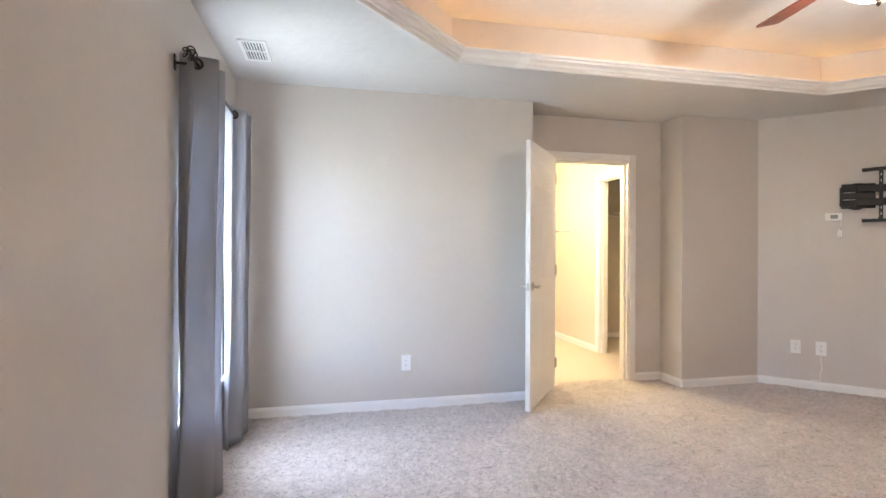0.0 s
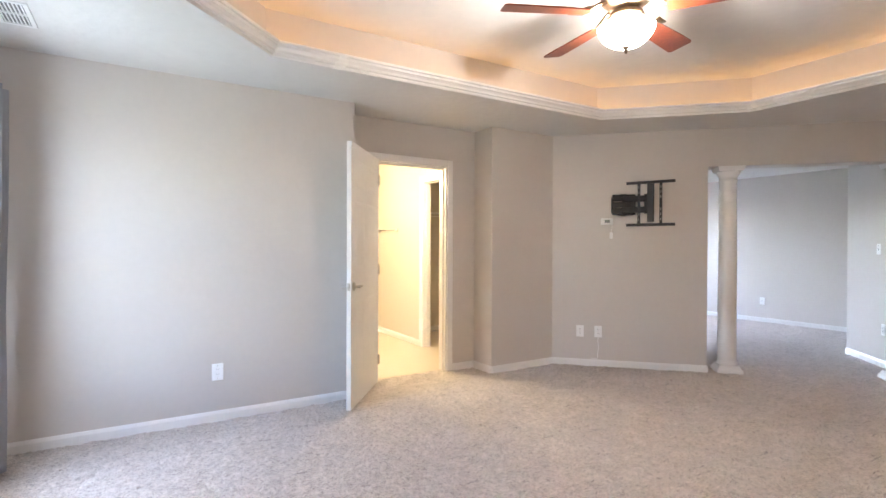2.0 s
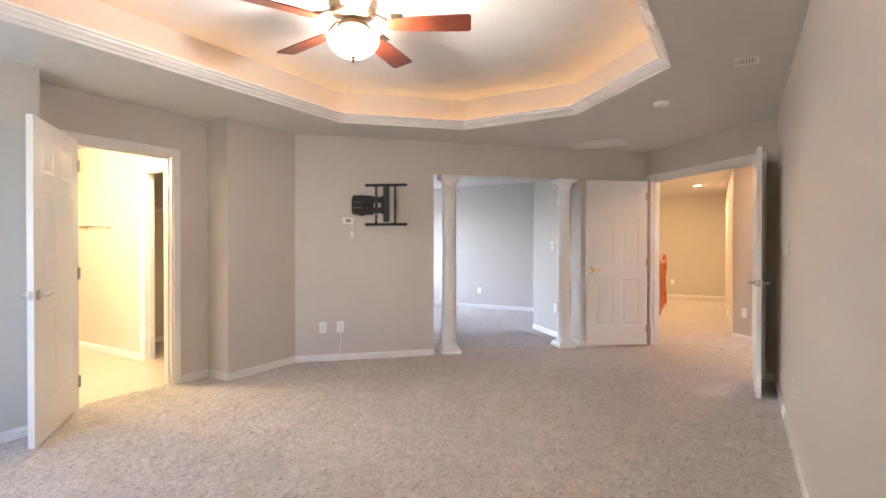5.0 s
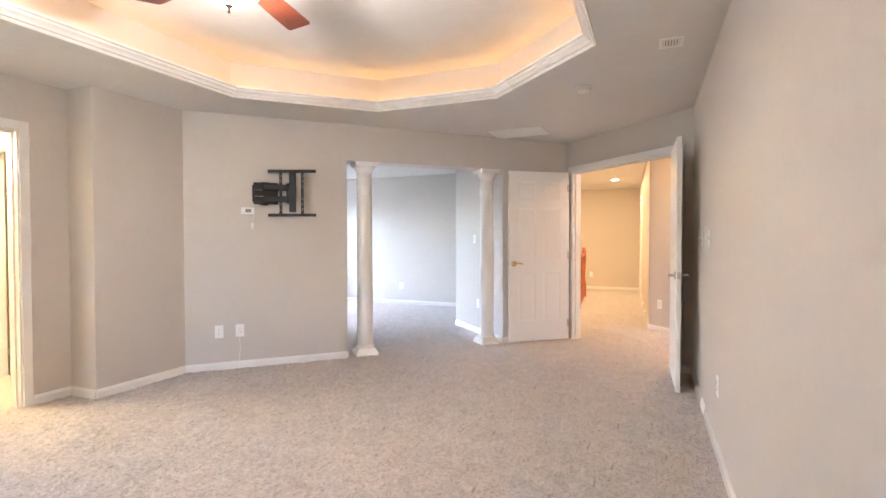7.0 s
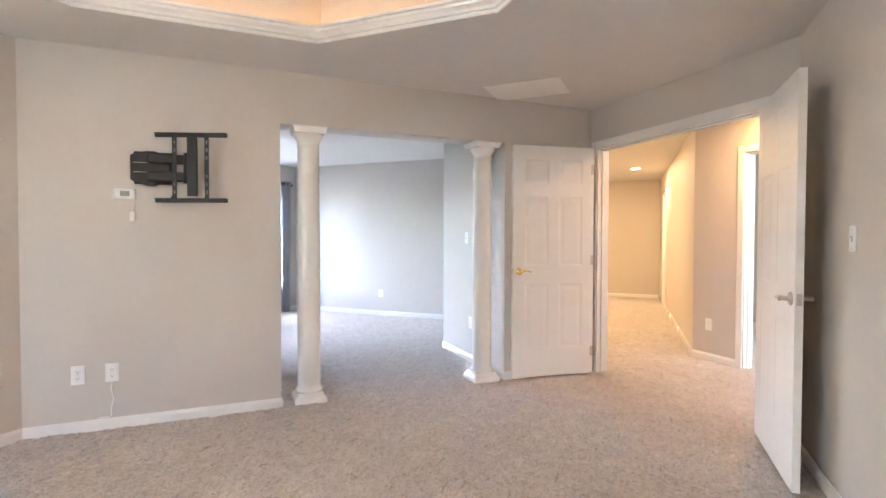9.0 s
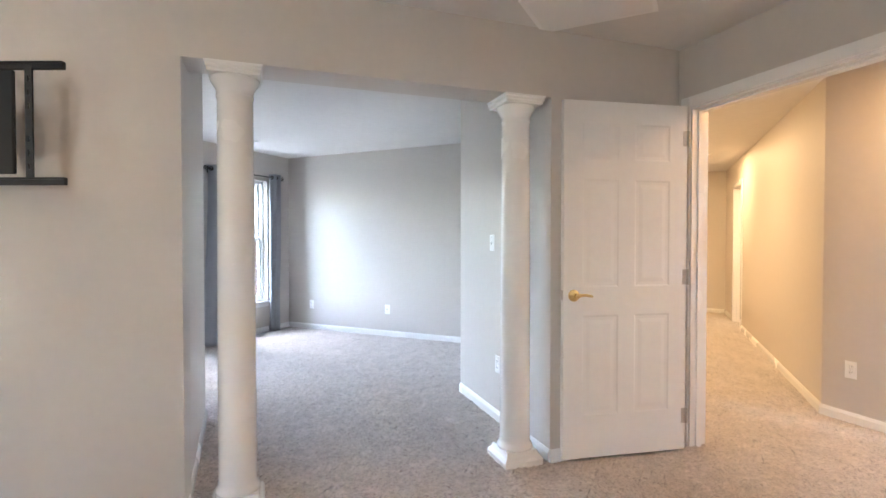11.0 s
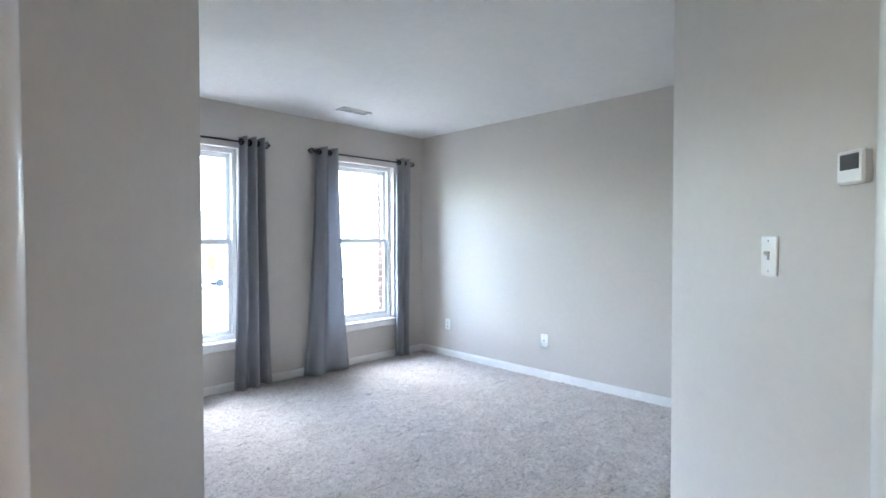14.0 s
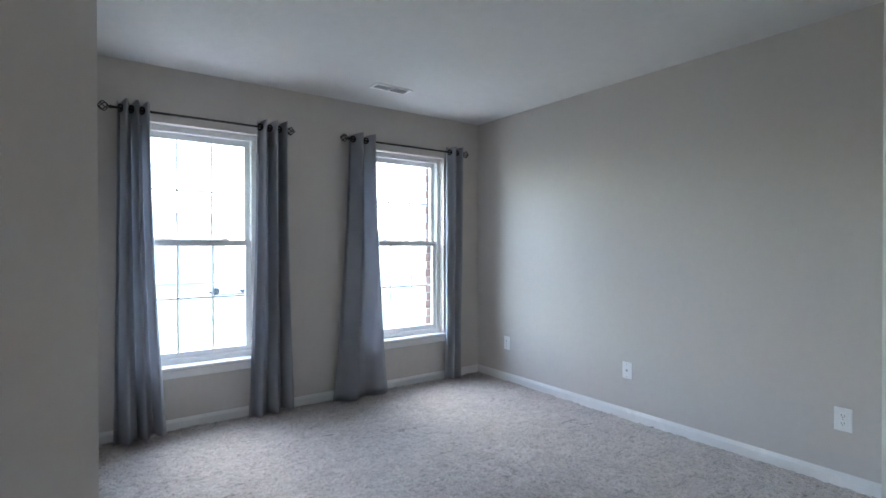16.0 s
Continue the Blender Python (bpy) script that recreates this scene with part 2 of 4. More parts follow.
def baseboard(p0, p1, s0=0.0, s1=None, h=0.078, label="white painted baseboard along the wall"):
    m, length = along(p0, p1)
    s1 = length if s1 is None else s1
    prof = [(0, 0.0), (0.013, 0.0), (0.013, h - 0.022), (0.009, h - 0.012), (0.006, h - 0.004), (0.004, h), (0, h)]
    bm = bmesh.new()
    ends = []
    for s in (s0, s1):
        ends.append([bm.verts.new(m @ Vector((s, y, z))) for y, z in prof])
    n = len(prof)
    for k in range(n):
        bm.faces.new((ends[0][k], ends[0][(k + 1) % n], ends[1][(k + 1) % n], ends[1][k]))
    bm.faces.new(ends[0])
    bm.faces.new(ends[1][::-1])
    return tagged(mesh_ob("baseboard", bm, TRIM), label, "baseboard", kind="structure")


# ---- plan ----
FAN = (2.09, 1.48)
H = 2.43
NW, SW = (-0.83, 3.63), (-0.83, -0.65)
B = (6.705, 0.665)            # corner of the screen wall and the double-door wall
D = (5.39, -0.65)             # double-door wall meets the south wall
T = (3.69, 3.68)              # north wall meets the screen wall
LP = (4.755, 2.615)           # left edge of the column opening
RP = (6.062, 1.308)             # right edge
LE, RE = (5.715, 3.66), (7.06, 2.285)
JW, JE = (1.442, 3.63), (2.884, 3.98)
HC, HN = (7.685, -0.285), (13.0, -0.08)   # hall corners

seg = lambda a, b: math.hypot(b[0] - a[0], b[1] - a[1])
WIN_Z = (0.428, 2.06)
wall("wall_west", NW, SW, 0.16, "greige painted wall with one tall window", [(NW[1] - 3.20, NW[1] - 2.28, *WIN_Z)], ext=(0.16, 0.16))
wall("wall_south", SW, D, 0.12, "long plain greige painted wall", ext=(0.16, 0.1))
dd0, dd1 = 0.092, 1.695
wall("wall_double_door", D, B, 0.12, "greige wall with a double doorway to the hall", [(seg(D, B) - dd1, seg(D, B) - dd0, 0, 2.06)], ext=(0.0, 0.12))
wall("wall_screen", B, T, 0.22, "greige diagonal wall with a columned opening", [(seg(B, RP), seg(B, LP), 0, 2.057)], ext=(0.0, 0.0))
wall("wall_north_east", T, (JE[0], T[1]), 0.12, "short greige painted wall", ext=(0.1, 0.0))
wall("wall_jog", (JE[0], T[1]), JE, 0.12, "narrow return of greige wall", ext=(-0.12, 0.0))
bath0, bath1 = JE[0] - 2.552, JE[0] - 1.745
wall("wall_bath", JE, (JW[0], JE[1]), 0.12, "greige wall with the bathroom doorway", [(bath0, bath1, 0, 2.05)], ext=(0.12, 0.12))
wall("wall_return", (JW[0], JE[1]), JW, 0.12, "narrow return of greige wall", ext=(0, -0.12))
wall("wall_north_west", JW, NW, 0.12, "greige painted wall washed by window light", ext=(0, 0.16))

# sitting room beyond the columns
wall("wall_partition_left", (LE[0], LE[1]), LP, 0.12, "greige partition beside the column opening", ext=(0, -0.22))
wall("wall_partition_right", RP, RE, 0.12, "greige partition with a light switch", ext=(-0.22, 0.0))
wall("wall_sitting_south", RE, (8.84, RE[1]), 0.12, "greige painted wall", ext=(0.0, 0.12))
W1, W2 = (5.92, 6.735), (7.61, 8.42)
wall("wall_sitting_east", (8.84, RE[1]), (8.84, 5.745), 0.12, "long plain greige wall with outlets", ext=(0.12, 0.16))
wall("wall_sitting_north", (8.84, 5.745), (5.45, 5.745), 0.16, "greige wall with two tall windows", [(8.84 - W2[1], 8.84 - W2[0], *WIN_Z), (8.84 - W1[1], 8.84 - W1[0], *WIN_Z)], ext=(0.0, 0.12))
wall("wall_sitting_west", (5.45, 5.745), (5.45, LE[1]), 0.12, "greige painted wall", ext=(0.0, 0.12))
wall("wall_sitting_return", (5.45, LE[1]), (5.58, LE[1]), 0.12, "greige painted wall", ext=(0.0, 0.0))

# hall beyond the double door
hd = Vector((-1, -1)).normalized()
HE = (HC[0] + hd.x * 2.6, HC[1] + hd.y * 2.6)
hs0, hs1 = 0.55, 1.31
wall("wall_hall_diagonal", HE, HC, 0.12, "tan-lit diagonal hall wall with a doorway", [(2.6 - hs1, 2.6 - hs0, 0, 2.05)], ext=(1.2, 0.0))
wall("wall_hall_south", HC, HN, 0.12, "hall wall in warm lamp light", [(3.62, 4.38, 0, 2.05)], ext=(0, 0.12))
wall("wall_hall_end", HN, (13.0, 4.2), 0.12, "end wall of the hall in warm lamp light", ext=(0.12, 0.1))
wall("wall_hall_north", (13.0, 4.2), (8.96, 4.2), 0.12, "hall wall by the stairwell", ext=(0.12, 0))
wall("wall_hall_west", HE, (HE[0] - 1.36, HE[1] + 1.36), -0.12, "hall wall", ext=(0.12, 0.0))
# room beyond the hall doorway
wall("wall_far_room_back", (6.6, -4.49), (10.6, -0.49), 0.12, "pale grey wall of another bedroom", z1=2.53)
# its opening is out of view, added to let daylight into the room
wall("wall_far_room_side", (5.0, -2.9), (6.6, -4.49), 0.12, "pale grey wall of another bedroom with an added daylight opening", [(1.0, 1.45, 1.1, 1.9)])
wall("wall_hall_room", (12.4, -2.2), (12.4, -0.35), 0.12, "lit wall of a further room")
wall("wall_hall_room_side", (10.7, -2.2), (12.4, -2.2), 0.12, "lit wall of a further room", ext=(0, .12))
wall("wall_hall_room_west", (10.7, -0.35), (10.7, -2.2), 0.12, "lit wall of a further room")

# bathroom and closet
BATHP = mat("cream bathroom paint", (0.62, 0.57, 0.48), 0.55, var=0.02, scale=1.5, fine=25, bump=0.1, bscale=330, bdist=0.001)
wall("wall_bath_east", (2.93, JE[1] + 0.12), (2.93, 8.0), 0.10, "cream bathroom wall with a closet doorway and towel bar", [(0.22, 1.06, 0, 2.05)], material=BATHP)
wall("wall_bath_north", (2.93, 8.0), (0.6, 8.0), 0.12, "cream bathroom wall", ext=(.1, .12), material=BATHP)
wall("wall_bath_west", (0.6, 8.0), (0.6, JE[1] + 0.12), 0.12, "cream bathroom wall", material=BATHP)
wall("wall_closet_south", (3.03, 4.12), (4.4, 4.12), 0.1, "closet front wall", ext=(0, .1), material=BATHP)
wall("wall_closet_north", (4.4, 6.1), (3.03, 6.1), 0.1, "closet back wall", material=BATHP)
wall("wall_closet_east", (4.4, 4.1), (4.4, 6.1), 0.1, "closet side wall", ext=(0, .1), material=BATHP)


def polygon_sheet(name, loops, z, th, material, label, category):
    """A flat slab from an outline and its holes."""
    bm = bmesh.new()
    for z_ in (z, z + th):
        edges = []
        for loop in loops:
            vs = [bm.verts.new((x, y, z_)) for x, y in loop]
            edges += [bm.edges.new((vs[k], vs[(k + 1) % len(vs)])) for k in range(len(vs))]
        bmesh.ops.triangle_fill(bm, edges=edges, use_beauty=True)
    bm.verts.ensure_lookup_table()
    for loop in loops:
        for k in range(len(loop)):
            a, b = loop[k], loop[(k + 1) % len(loop)]
            bm.faces.new([bm.verts.new(p) for p in ((*a, z), (*b, z), (*b, z + th), (*a, z + th))])
    bmesh.ops.remove_doubles(bm, verts=bm.verts, dist=0.0004)
    return tagged(mesh_ob(name, bm, material), label, category, kind="structure")


# tray outline: a rectangle with cut corners
TX0, TX1, TY0, TY1, CUT = -0.262, 4.437, 0.026, 2.932, 0.885


def octagon(off):
    x0, x1, y0, y1 = TX0 - off, TX1 + off, TY0 - off, TY1 + off
    c = CUT + off * (2 - math.sqrt(2))
    return [(x0 + c, y0), (x1 - c, y0), (x1, y0 + c), (x1, y1 - c), (x1 - c, y1), (x0 + c, y1), (x0, y1 - c), (x0, y0 + c)]


bed_outline = [SW, D, B, T, (JE[0], T[1]), JE, (JW[0], JE[1]), JW, NW]
polygon_sheet("ceiling", [bed_outline, octagon(0.0)], H, 0.04, CEIL, "white ceiling with an eight-sided tray recess", "ceiling")
UP = 2.735
polygon_sheet("ceiling_tray", [octagon(0.2)], UP, 0.05, CEIL, "white tray ceiling lit by a hidden rope light", "ceiling")
oct_w = octagon(0.05)
for k in range(8):
    a, b = oct_w[k], oct_w[(k + 1) % 8]
    wall("wall_tray", a, b, 0.08, "tan painted side of the ceiling tray", z0=H + 0.04, z1=UP + 0.02, ext=(0.02, 0.02))
polygon_sheet("ceiling_sitting", [[LP, RP, RE, (8.84, RE[1]), (8.84, 5.745), (5.45, 5.745), (5.45, LE[1]), LE]], H, 0.06, CEIL, "white textured ceiling of the sitting room", "ceiling")
polygon_sheet("ceiling_hall", [[D, (D[0], -3.4), (12.6, -3.4), (13.0, -0.3), (13.0, 4.2), (8.96, 4.2), (8.96, 2.1), RE, RP, B]], H, 0.06, CEIL, "white hall ceiling with one real and two added recessed lamps", "ceiling")
polygon_sheet("ceiling_far_room", [[(5.39, -0.77), (5.39, -5), (11, -5), (11, -.4), (8.5, -.4), (7.7, -.42), (5.6, -2.5)]], H + .07, 0.06, CEIL, "white ceiling of another bedroom", "ceiling")
polygon_sheet("ceiling_bath", [[(0.5, JE[1]), (4.5, JE[1]), (4.5, 8.1), (0.5, 8.1)]], H, 0.06, CEIL, "white bathroom ceiling", "ceiling")
polygon_sheet("floor", [[(-1.0, -3.5), (13.1, -5.0), (13.1, 8.1), (-1.0, 8.1)]], -0.2, 0.19, CARPET, "subfloor under the carpet", "floor")

CARPETS = []


def carpet(name, x0, x1, y0, y1, step, label):
    """Cut-pile carpet: a fine sheet whose tufts stand unevenly."""
    nx, ny = int((x1 - x0) / step), int((y1 - y0) / step)
    rng = np.random.default_rng(3)
    xs, ys = np.meshgrid(np.linspace(x0, x1, nx), np.linspace(y0, y1, ny))
    z = 0.009 + rng.uniform(-0.008, 0.004, xs.shape)
    for size, amp in ((2.6, 0.0021), (7, 0.0018), (33, 0.003)):
        coarse = rng.normal(0, 1, (int(ny / size) + 3, int(nx / size) + 3))
        gx, gy = np.arange(nx) / size, np.arange(ny) / size
        ix, iy = gx.astype(int), gy.astype(int)
        fx, fy = (gx - ix)[None, :], (gy - iy)[:, None]
        z += amp * ((coarse[np.ix_(iy, ix)] * (1 - fx) + coarse[np.ix_(iy, ix + 1)] * fx) * (1 - fy) + (coarse[np.ix_(iy + 1, ix)] * (1 - fx) + coarse[np.ix_(iy + 1, ix + 1)] * fx) * fy) * 0.7
    # short creases left by feet and furniture
    for _ in range(int((x1 - x0) * (y1 - y0) * 2.5)):
        cx, cy, a, le = rng.uniform(x0, x1), rng.uniform(y0, y1), rng.uniform(0, math.pi), rng.uniform(0.03, 0.10)
        i0, i1 = max(0, int((cx - 0.2 - x0) / step)), min(nx, int((cx + 0.2 - x0) / step) + 1)
        j0, j1 = max(0, int((cy - 0.2 - y0) / step)), min(ny, int((cy + 0.2 - y0) / step) + 1)
        dx, dy = xs[j0:j1, i0:i1] - cx, ys[j0:j1, i0:i1] - cy
        u, v = dx * math.cos(a) + dy * math.sin(a), dy * math.cos(a) - dx * math.sin(a)
        z[j0:j1, i0:i1] -= rng.uniform(0.006, 0.013) * np.exp(-(u / le) ** 4 - (v / 0.016) ** 2)
    xs = xs + rng.uniform(-0.4, 0.4, xs.shape) * step
    ys = ys + rng.uniform(-0.4, 0.4, ys.shape) * step
    co = np.stack([xs, ys, z], -1).reshape(-1, 3)
    i = np.arange(nx * ny).reshape(ny, nx)
    quads = np.stack([i[:-1, :-1], i[:-1, 1:], i[1:, 1:], i[1:, :-1]], -1).reshape(-1, 4)
    me = bpy.data.meshes.new(name)
    me.vertices.add(len(co))
    me.vertices.foreach_set("co", co.ravel())
    me.loops.add(quads.size)
    me.loops.foreach_set("vertex_index", quads.ravel())
    me.polygons.add(len(quads))
    me.polygons.foreach_set("loop_start", np.arange(0, quads.size, 4))
    me.polygons.foreach_set("loop_total", np.full(len(quads), 4))
    me.update()
    me.validate()
    me.materials.append(CARPET)
    return tagged(new(name, me), label, "carpet", kind="structure")


carpet("floor_carpet_bedroom", -0.83, 5.45, -0.65, 4.04, 0.014, "beige frieze carpet with vacuum marks")
carpet("floor_carpet_sitting", 5.452, 8.84, 1.25, 5.745, 0.014, "beige frieze carpet in window light")
carpet("floor_carpet_passage", 5.452, 8.84, -3.4, 1.248, 0.022, "beige frieze carpet under warm hall lamps")
carpet("floor_carpet_hall", 8.842, 13.0, -3.4, 4.2, 0.04, "beige frieze carpet under warm hall lamps")
bm = bmesh.new()
box(bm, 0.6, 4.4, 4.045, 8.0, -0.012, 0.003)
tagged(mesh_ob("floor_bath", bm, TILEFLOOR), "cream vinyl bathroom floor", "floor", kind="structure")

# baseboards
bb = baseboard
bb(SW, D)
bb(D, B, 0, seg(D, B) - dd1 - 0.06)
bb(D, B, seg(D, B) - dd0 + 0.06, seg(D, B))
bb(B, T, 0, seg(B, RP))
bb(B, T, seg(B, LP), seg(B, T))
bb(T, (JE[0], T[1]))
bb((JE[0], T[1]), JE)
bb(JE, (JW[0], JE[1]), 0, bath0 - 0.06)
bb(JE, (JW[0], JE[1]), bath1 + 0.06, JE[0] - JW[0])
bb((JW[0], JE[1]), JW)
bb(JW, NW)
bb(NW, SW)
bb(LE, LP)
bb(RP, RE)
bb(RE, (8.84, RE[1]))
bb((8.84, RE[1]), (8.84, 5.745))
bb((8.84, 5.745), (5.45, 5.745))
bb((5.45, 5.745), (5.45, LE[1]))
bb(HE, HC, 0, 2.6 - hs1 - 0.06)
bb(HE, HC, 2.6 - hs0 + 0.06, 2.6)
bb(HC, HN, 0, 3.56)
bb(HC, HN, 4.44, seg(HC, HN))
bb(HN, (13.0, 4.2))
bb((6.6, -4.49), (10.6, -0.49))
bb((2.93, JE[1] + 0.12), (2.93, 8.0), 1.122, 3.9)
bb((4.4, 6.1), (3.03, 6.1))


# ---- crown moulding, rope light ----
def ring_sweep(bm, offsets):
    """Sweeps a profile of (offset, z) pairs round the tray."""
    rings = [[bm.verts.new((x, y, z)) for x, y in octagon(off)] for off, z in offsets]
    for a, b in zip(rings, rings[1:] + rings[:1]):
        for k in range(8):
            bm.faces.new((a[k], a[(k + 1) % 8], b[(k + 1) % 8], b[k]))


bm = bmesh.new()
ring_sweep(bm, [(0.006, H - 0.0005), (0.004, H - 0.006), (-0.006, H - 0.006), (-0.012, H + 0.0014), (-0.016, H + 0.0115), (-0.030, H + 0.0144), (-0.036, H + 0.0288),
                (-0.050, H + 0.0403), (-0.056, H + 0.0432), (-0.060, H + 0.0576), (-0.074, H + 0.0605), (-0.078, H + 0.0749), (-0.060, H + 0.0749), (-0.004, H + 0.0302), (-0.002, H - 0.001)])
tagged(mesh_ob("trim_crown", bm, TRIM), "stepped white crown moulding round the ceiling tray", "crown moulding", kind="structure")
bm = bmesh.new()
rope_z = H + 0.048
ring_sweep(bm, [(0.004, rope_z - 0.007), (0.018, rope_z - 0.007), (0.018, rope_z + 0.007), (0.004, rope_z + 0.007)])
tagged(mesh_ob("rope_light", bm, ROPE), "glowing amber rope light hidden behind crown moulding", "rope light")


# ---- doors, casings ----
def cells(bm, x0, x1, z0, z1, holes, y0, y1):
    """A board in the xz plane with rectangular holes of (x0, x1, z0, z1)."""
    xs = sorted({x0, x1, *[v for h in holes for v in h[:2]]})
    zs = sorted({z0, z1, *[v for h in holes for v in h[2:]]})
    full = lambda i, j: 0 <= i < len(xs) - 1 and 0 <= j < len(zs) - 1 and not any(h[0] <= xs[i] < h[1] and h[2] <= zs[j] < h[3] for h in holes)
    quad = lambda *ps: bm.faces.new([bm.verts.new(p) for p in ps])
    for i in range(len(xs) - 1):
        for j in range(len(zs) - 1):
            if full(i, j):
                a, b, c, d = xs[i], xs[i + 1], zs[j], zs[j + 1]
                quad((a, y0, c), (b, y0, c), (b, y0, d), (a, y0, d))
                quad((a, y1, c), (a, y1, d), (b, y1, d), (b, y1, c))
                if not full(i - 1, j):
                    quad((a, y0, c), (a, y0, d), (a, y1, d), (a, y1, c))
                if not full(i + 1, j):
                    quad((b, y0, c), (b, y1, c), (b, y1, d), (b, y0, d))
                if not full(i, j - 1):
                    quad((a, y0, c), (a, y1, c), (b, y1, c), (b, y0, c))
                if not full(i, j + 1):
                    quad((a, y0, d), (b, y0, d), (b, y1, d), (a, y1, d))
    bmesh.ops.remove_doubles(bm, verts=bm.verts, dist=0.0003)


def lever(door, x, side, z, direction, metal):
    """A lever handle on one face of a door: round rose, neck and a gently curved lever."""
    bm = bmesh.new()
    m = pose(x, 0.0175 * side, z, -90 * side)
    lathe(bm, [(0.034, 0.0), (0.034, 0.004), (0.030, 0.009), (0.016, 0.012), (0.011, 0.018), (0.011, 0.045), (0.014, 0.050), (0.010, 0.056)], 20, m)
    y = side * (0.0175 + 0.046)
    pts = [(x + direction * s, y - side * 0.004 * math.sin(s * 25), z + 0.006 * math.sin(s * 40)) for s in (0, 0.016, 0.032, 0.048, 0.066, 0.082, 0.094)]
    tube(bm, pts, [0.0115, 0.0105, 0.009, 0.008, 0.0085, 0.008, 0.005], 10)
    return part("door_handle", bm, metal, door, "brass lever handle" if metal is BRASS else "satin nickel lever handle", smooth=True)


def panel_door(name, hinge, free, width, label, metal, height=2.02, low=0.024):
    """A six-panel door standing open; x runs from the hinge to the free edge."""
    m, _ = along(hinge, free, low)
    door = thing(name, m, label, "door", kind="structure")
    st, mid, h = 0.112, 0.10, 0.0175
    cols = [(st, width / 2 - mid / 2), (width / 2 + mid / 2, width - st)]
    rows = [(0.24, 0.81), (0.97, 1.58), (1.69, 1.90)]
    holes = [(a, b, c, d) for a, b in cols for c, d in rows]
    bm = bmesh.new()
    cells(bm, 0, width, 0, height, holes, -h, h)
    part("door_frame", bm, DOORP, door)
    for a, b, c, d in holes:
        bm = bmesh.new()
        for side in (1, -1):
            prev = None
            for ins, dep in ((0, 0), (0.010, 0.0024), (0.026, 0.0028), (0.050, 0.0009)):
                y = side * (h - dep)
                ring = [bm.verts.new(p) for p in ((a + ins, y, c + ins), (b - ins, y, c + ins), (b - ins, y, d - ins), (a + ins, y, d - ins))]
                if prev:
                    for k in range(4):
                        bm.faces.new((prev[k], prev[(k + 1) % 4], ring[(k + 1) % 4], ring[k]))
                prev = ring
            bm.faces.new(prev)
        part("panel", bm, DOORP, door)
    for side in (1, -1):
        lever(door, width - 0.062, side, 0.925, -1, metal)
    bm = bmesh.new()
    box(bm, width, width + 0.002, -0.011, 0.011, 0.898, 0.954)
    box(bm, width + 0.002, width + 0.011, -0.007, 0.007, 0.915, 0.937, 0.002)
    part("latch", bm, NICKEL, door, "metal latch plate")
    for z in (0.20, 1.02, 1.83):
        bm = bmesh.new()
        tube(bm, [(-0.006, h + 0.006, z - 0.045), (-0.006, h + 0.006, z + 0.045)], 0.0065, 10)
        box(bm, -0.004, 0.026, h, h + 0.0022, z - 0.044, z + 0.044)
        part("hinge", bm, NICKEL, door, "metal butt hinge")
    return door


panel_door("door_bath", (1.775, 3.945), (1.25, 3.28), 0.82, "white six-panel bathroom door standing open", NICKEL)
panel_door("door_entry_left", (6.556, 0.629), (6.09, 1.255), 0.775, "white six-panel entry door standing open", BRASS)
panel_door("door_entry_right", (5.492, -0.482), (4.70, -0.497), 0.80, "white six-panel entry door folded back by the wall", NICKEL)


def casing(p0, p1, s0, s1, top, th, label):
    """White casing on both faces of a doorway and the lining between."""
    m, _ = along(p0, p1)
    w, t = 0.062, 0.016
    bm = bmesh.new()
    for y0, y1 in ((0.0, t), (-th - t, -th)):
        box(bm, s0 - w, s0 + 0.004, y0, y1, 0, top + w, 0.004, m)
        box(bm, s1 - 0.004, s1 + w, y0, y1, 0, top + w, 0.004, m)
        box(bm, s0 + 0.004, s1 - 0.004, y0, y1, top - 0.004, top + w, 0.004, m)
    ob = tagged(mesh_ob("trim_casing", bm, TRIM), label, "door casing", kind="structure")
    bm = bmesh.new()
    box(bm, s0 - 0.001, s0 + 0.016, -th - 0.003, 0.003, 0, top, 0, m)
    box(bm, s1 - 0.016, s1 + 0.001, -th - 0.003, 0.003, 0, top, 0, m)
    box(bm, s0 + 0.016, s1 - 0.016, -th - 0.003, 0.003, top - 0.016, top + 0.001, 0, m)
    for a, b in ((s0 + 0.016, s0 + 0.026), (s1 - 0.026, s1 - 0.016)):
        box(bm, a, b, -th * 0.5 - 0.02, -0.04, 0, top - 0.016, 0, m)
    box(bm, s0 + 0.026, s1 - 0.026, -th * 0.5 - 0.02, -0.04, top - 0.026, top - 0.016, 0, m)
    tagged(mesh_ob("door_jamb", bm, TRIM), "white painted door lining with a stop", "door jamb", kind="structure")
    return ob


casing(JE, (JW[0], JE[1]), bath0, bath1, 2.05, 0.12, "white casing round the bathroom doorway")
casing(D, B, seg(D, B) - dd1, seg(D, B) - dd0, 2.06, 0.12, "white casing round the double doorway")
casing(HE, HC, 2.6 - hs1, 2.6 - hs0, 2.05, 0.12, "white casing round a hall doorway")
casing(HC, HN, 3.62, 4.38, 2.05, 0.12, "white casing round a hall doorway")
casing((2.93, JE[1] + 0.12), (2.93, 8.0), 0.22, 1.06, 2.05, 0.10, "white casing round the closet doorway")


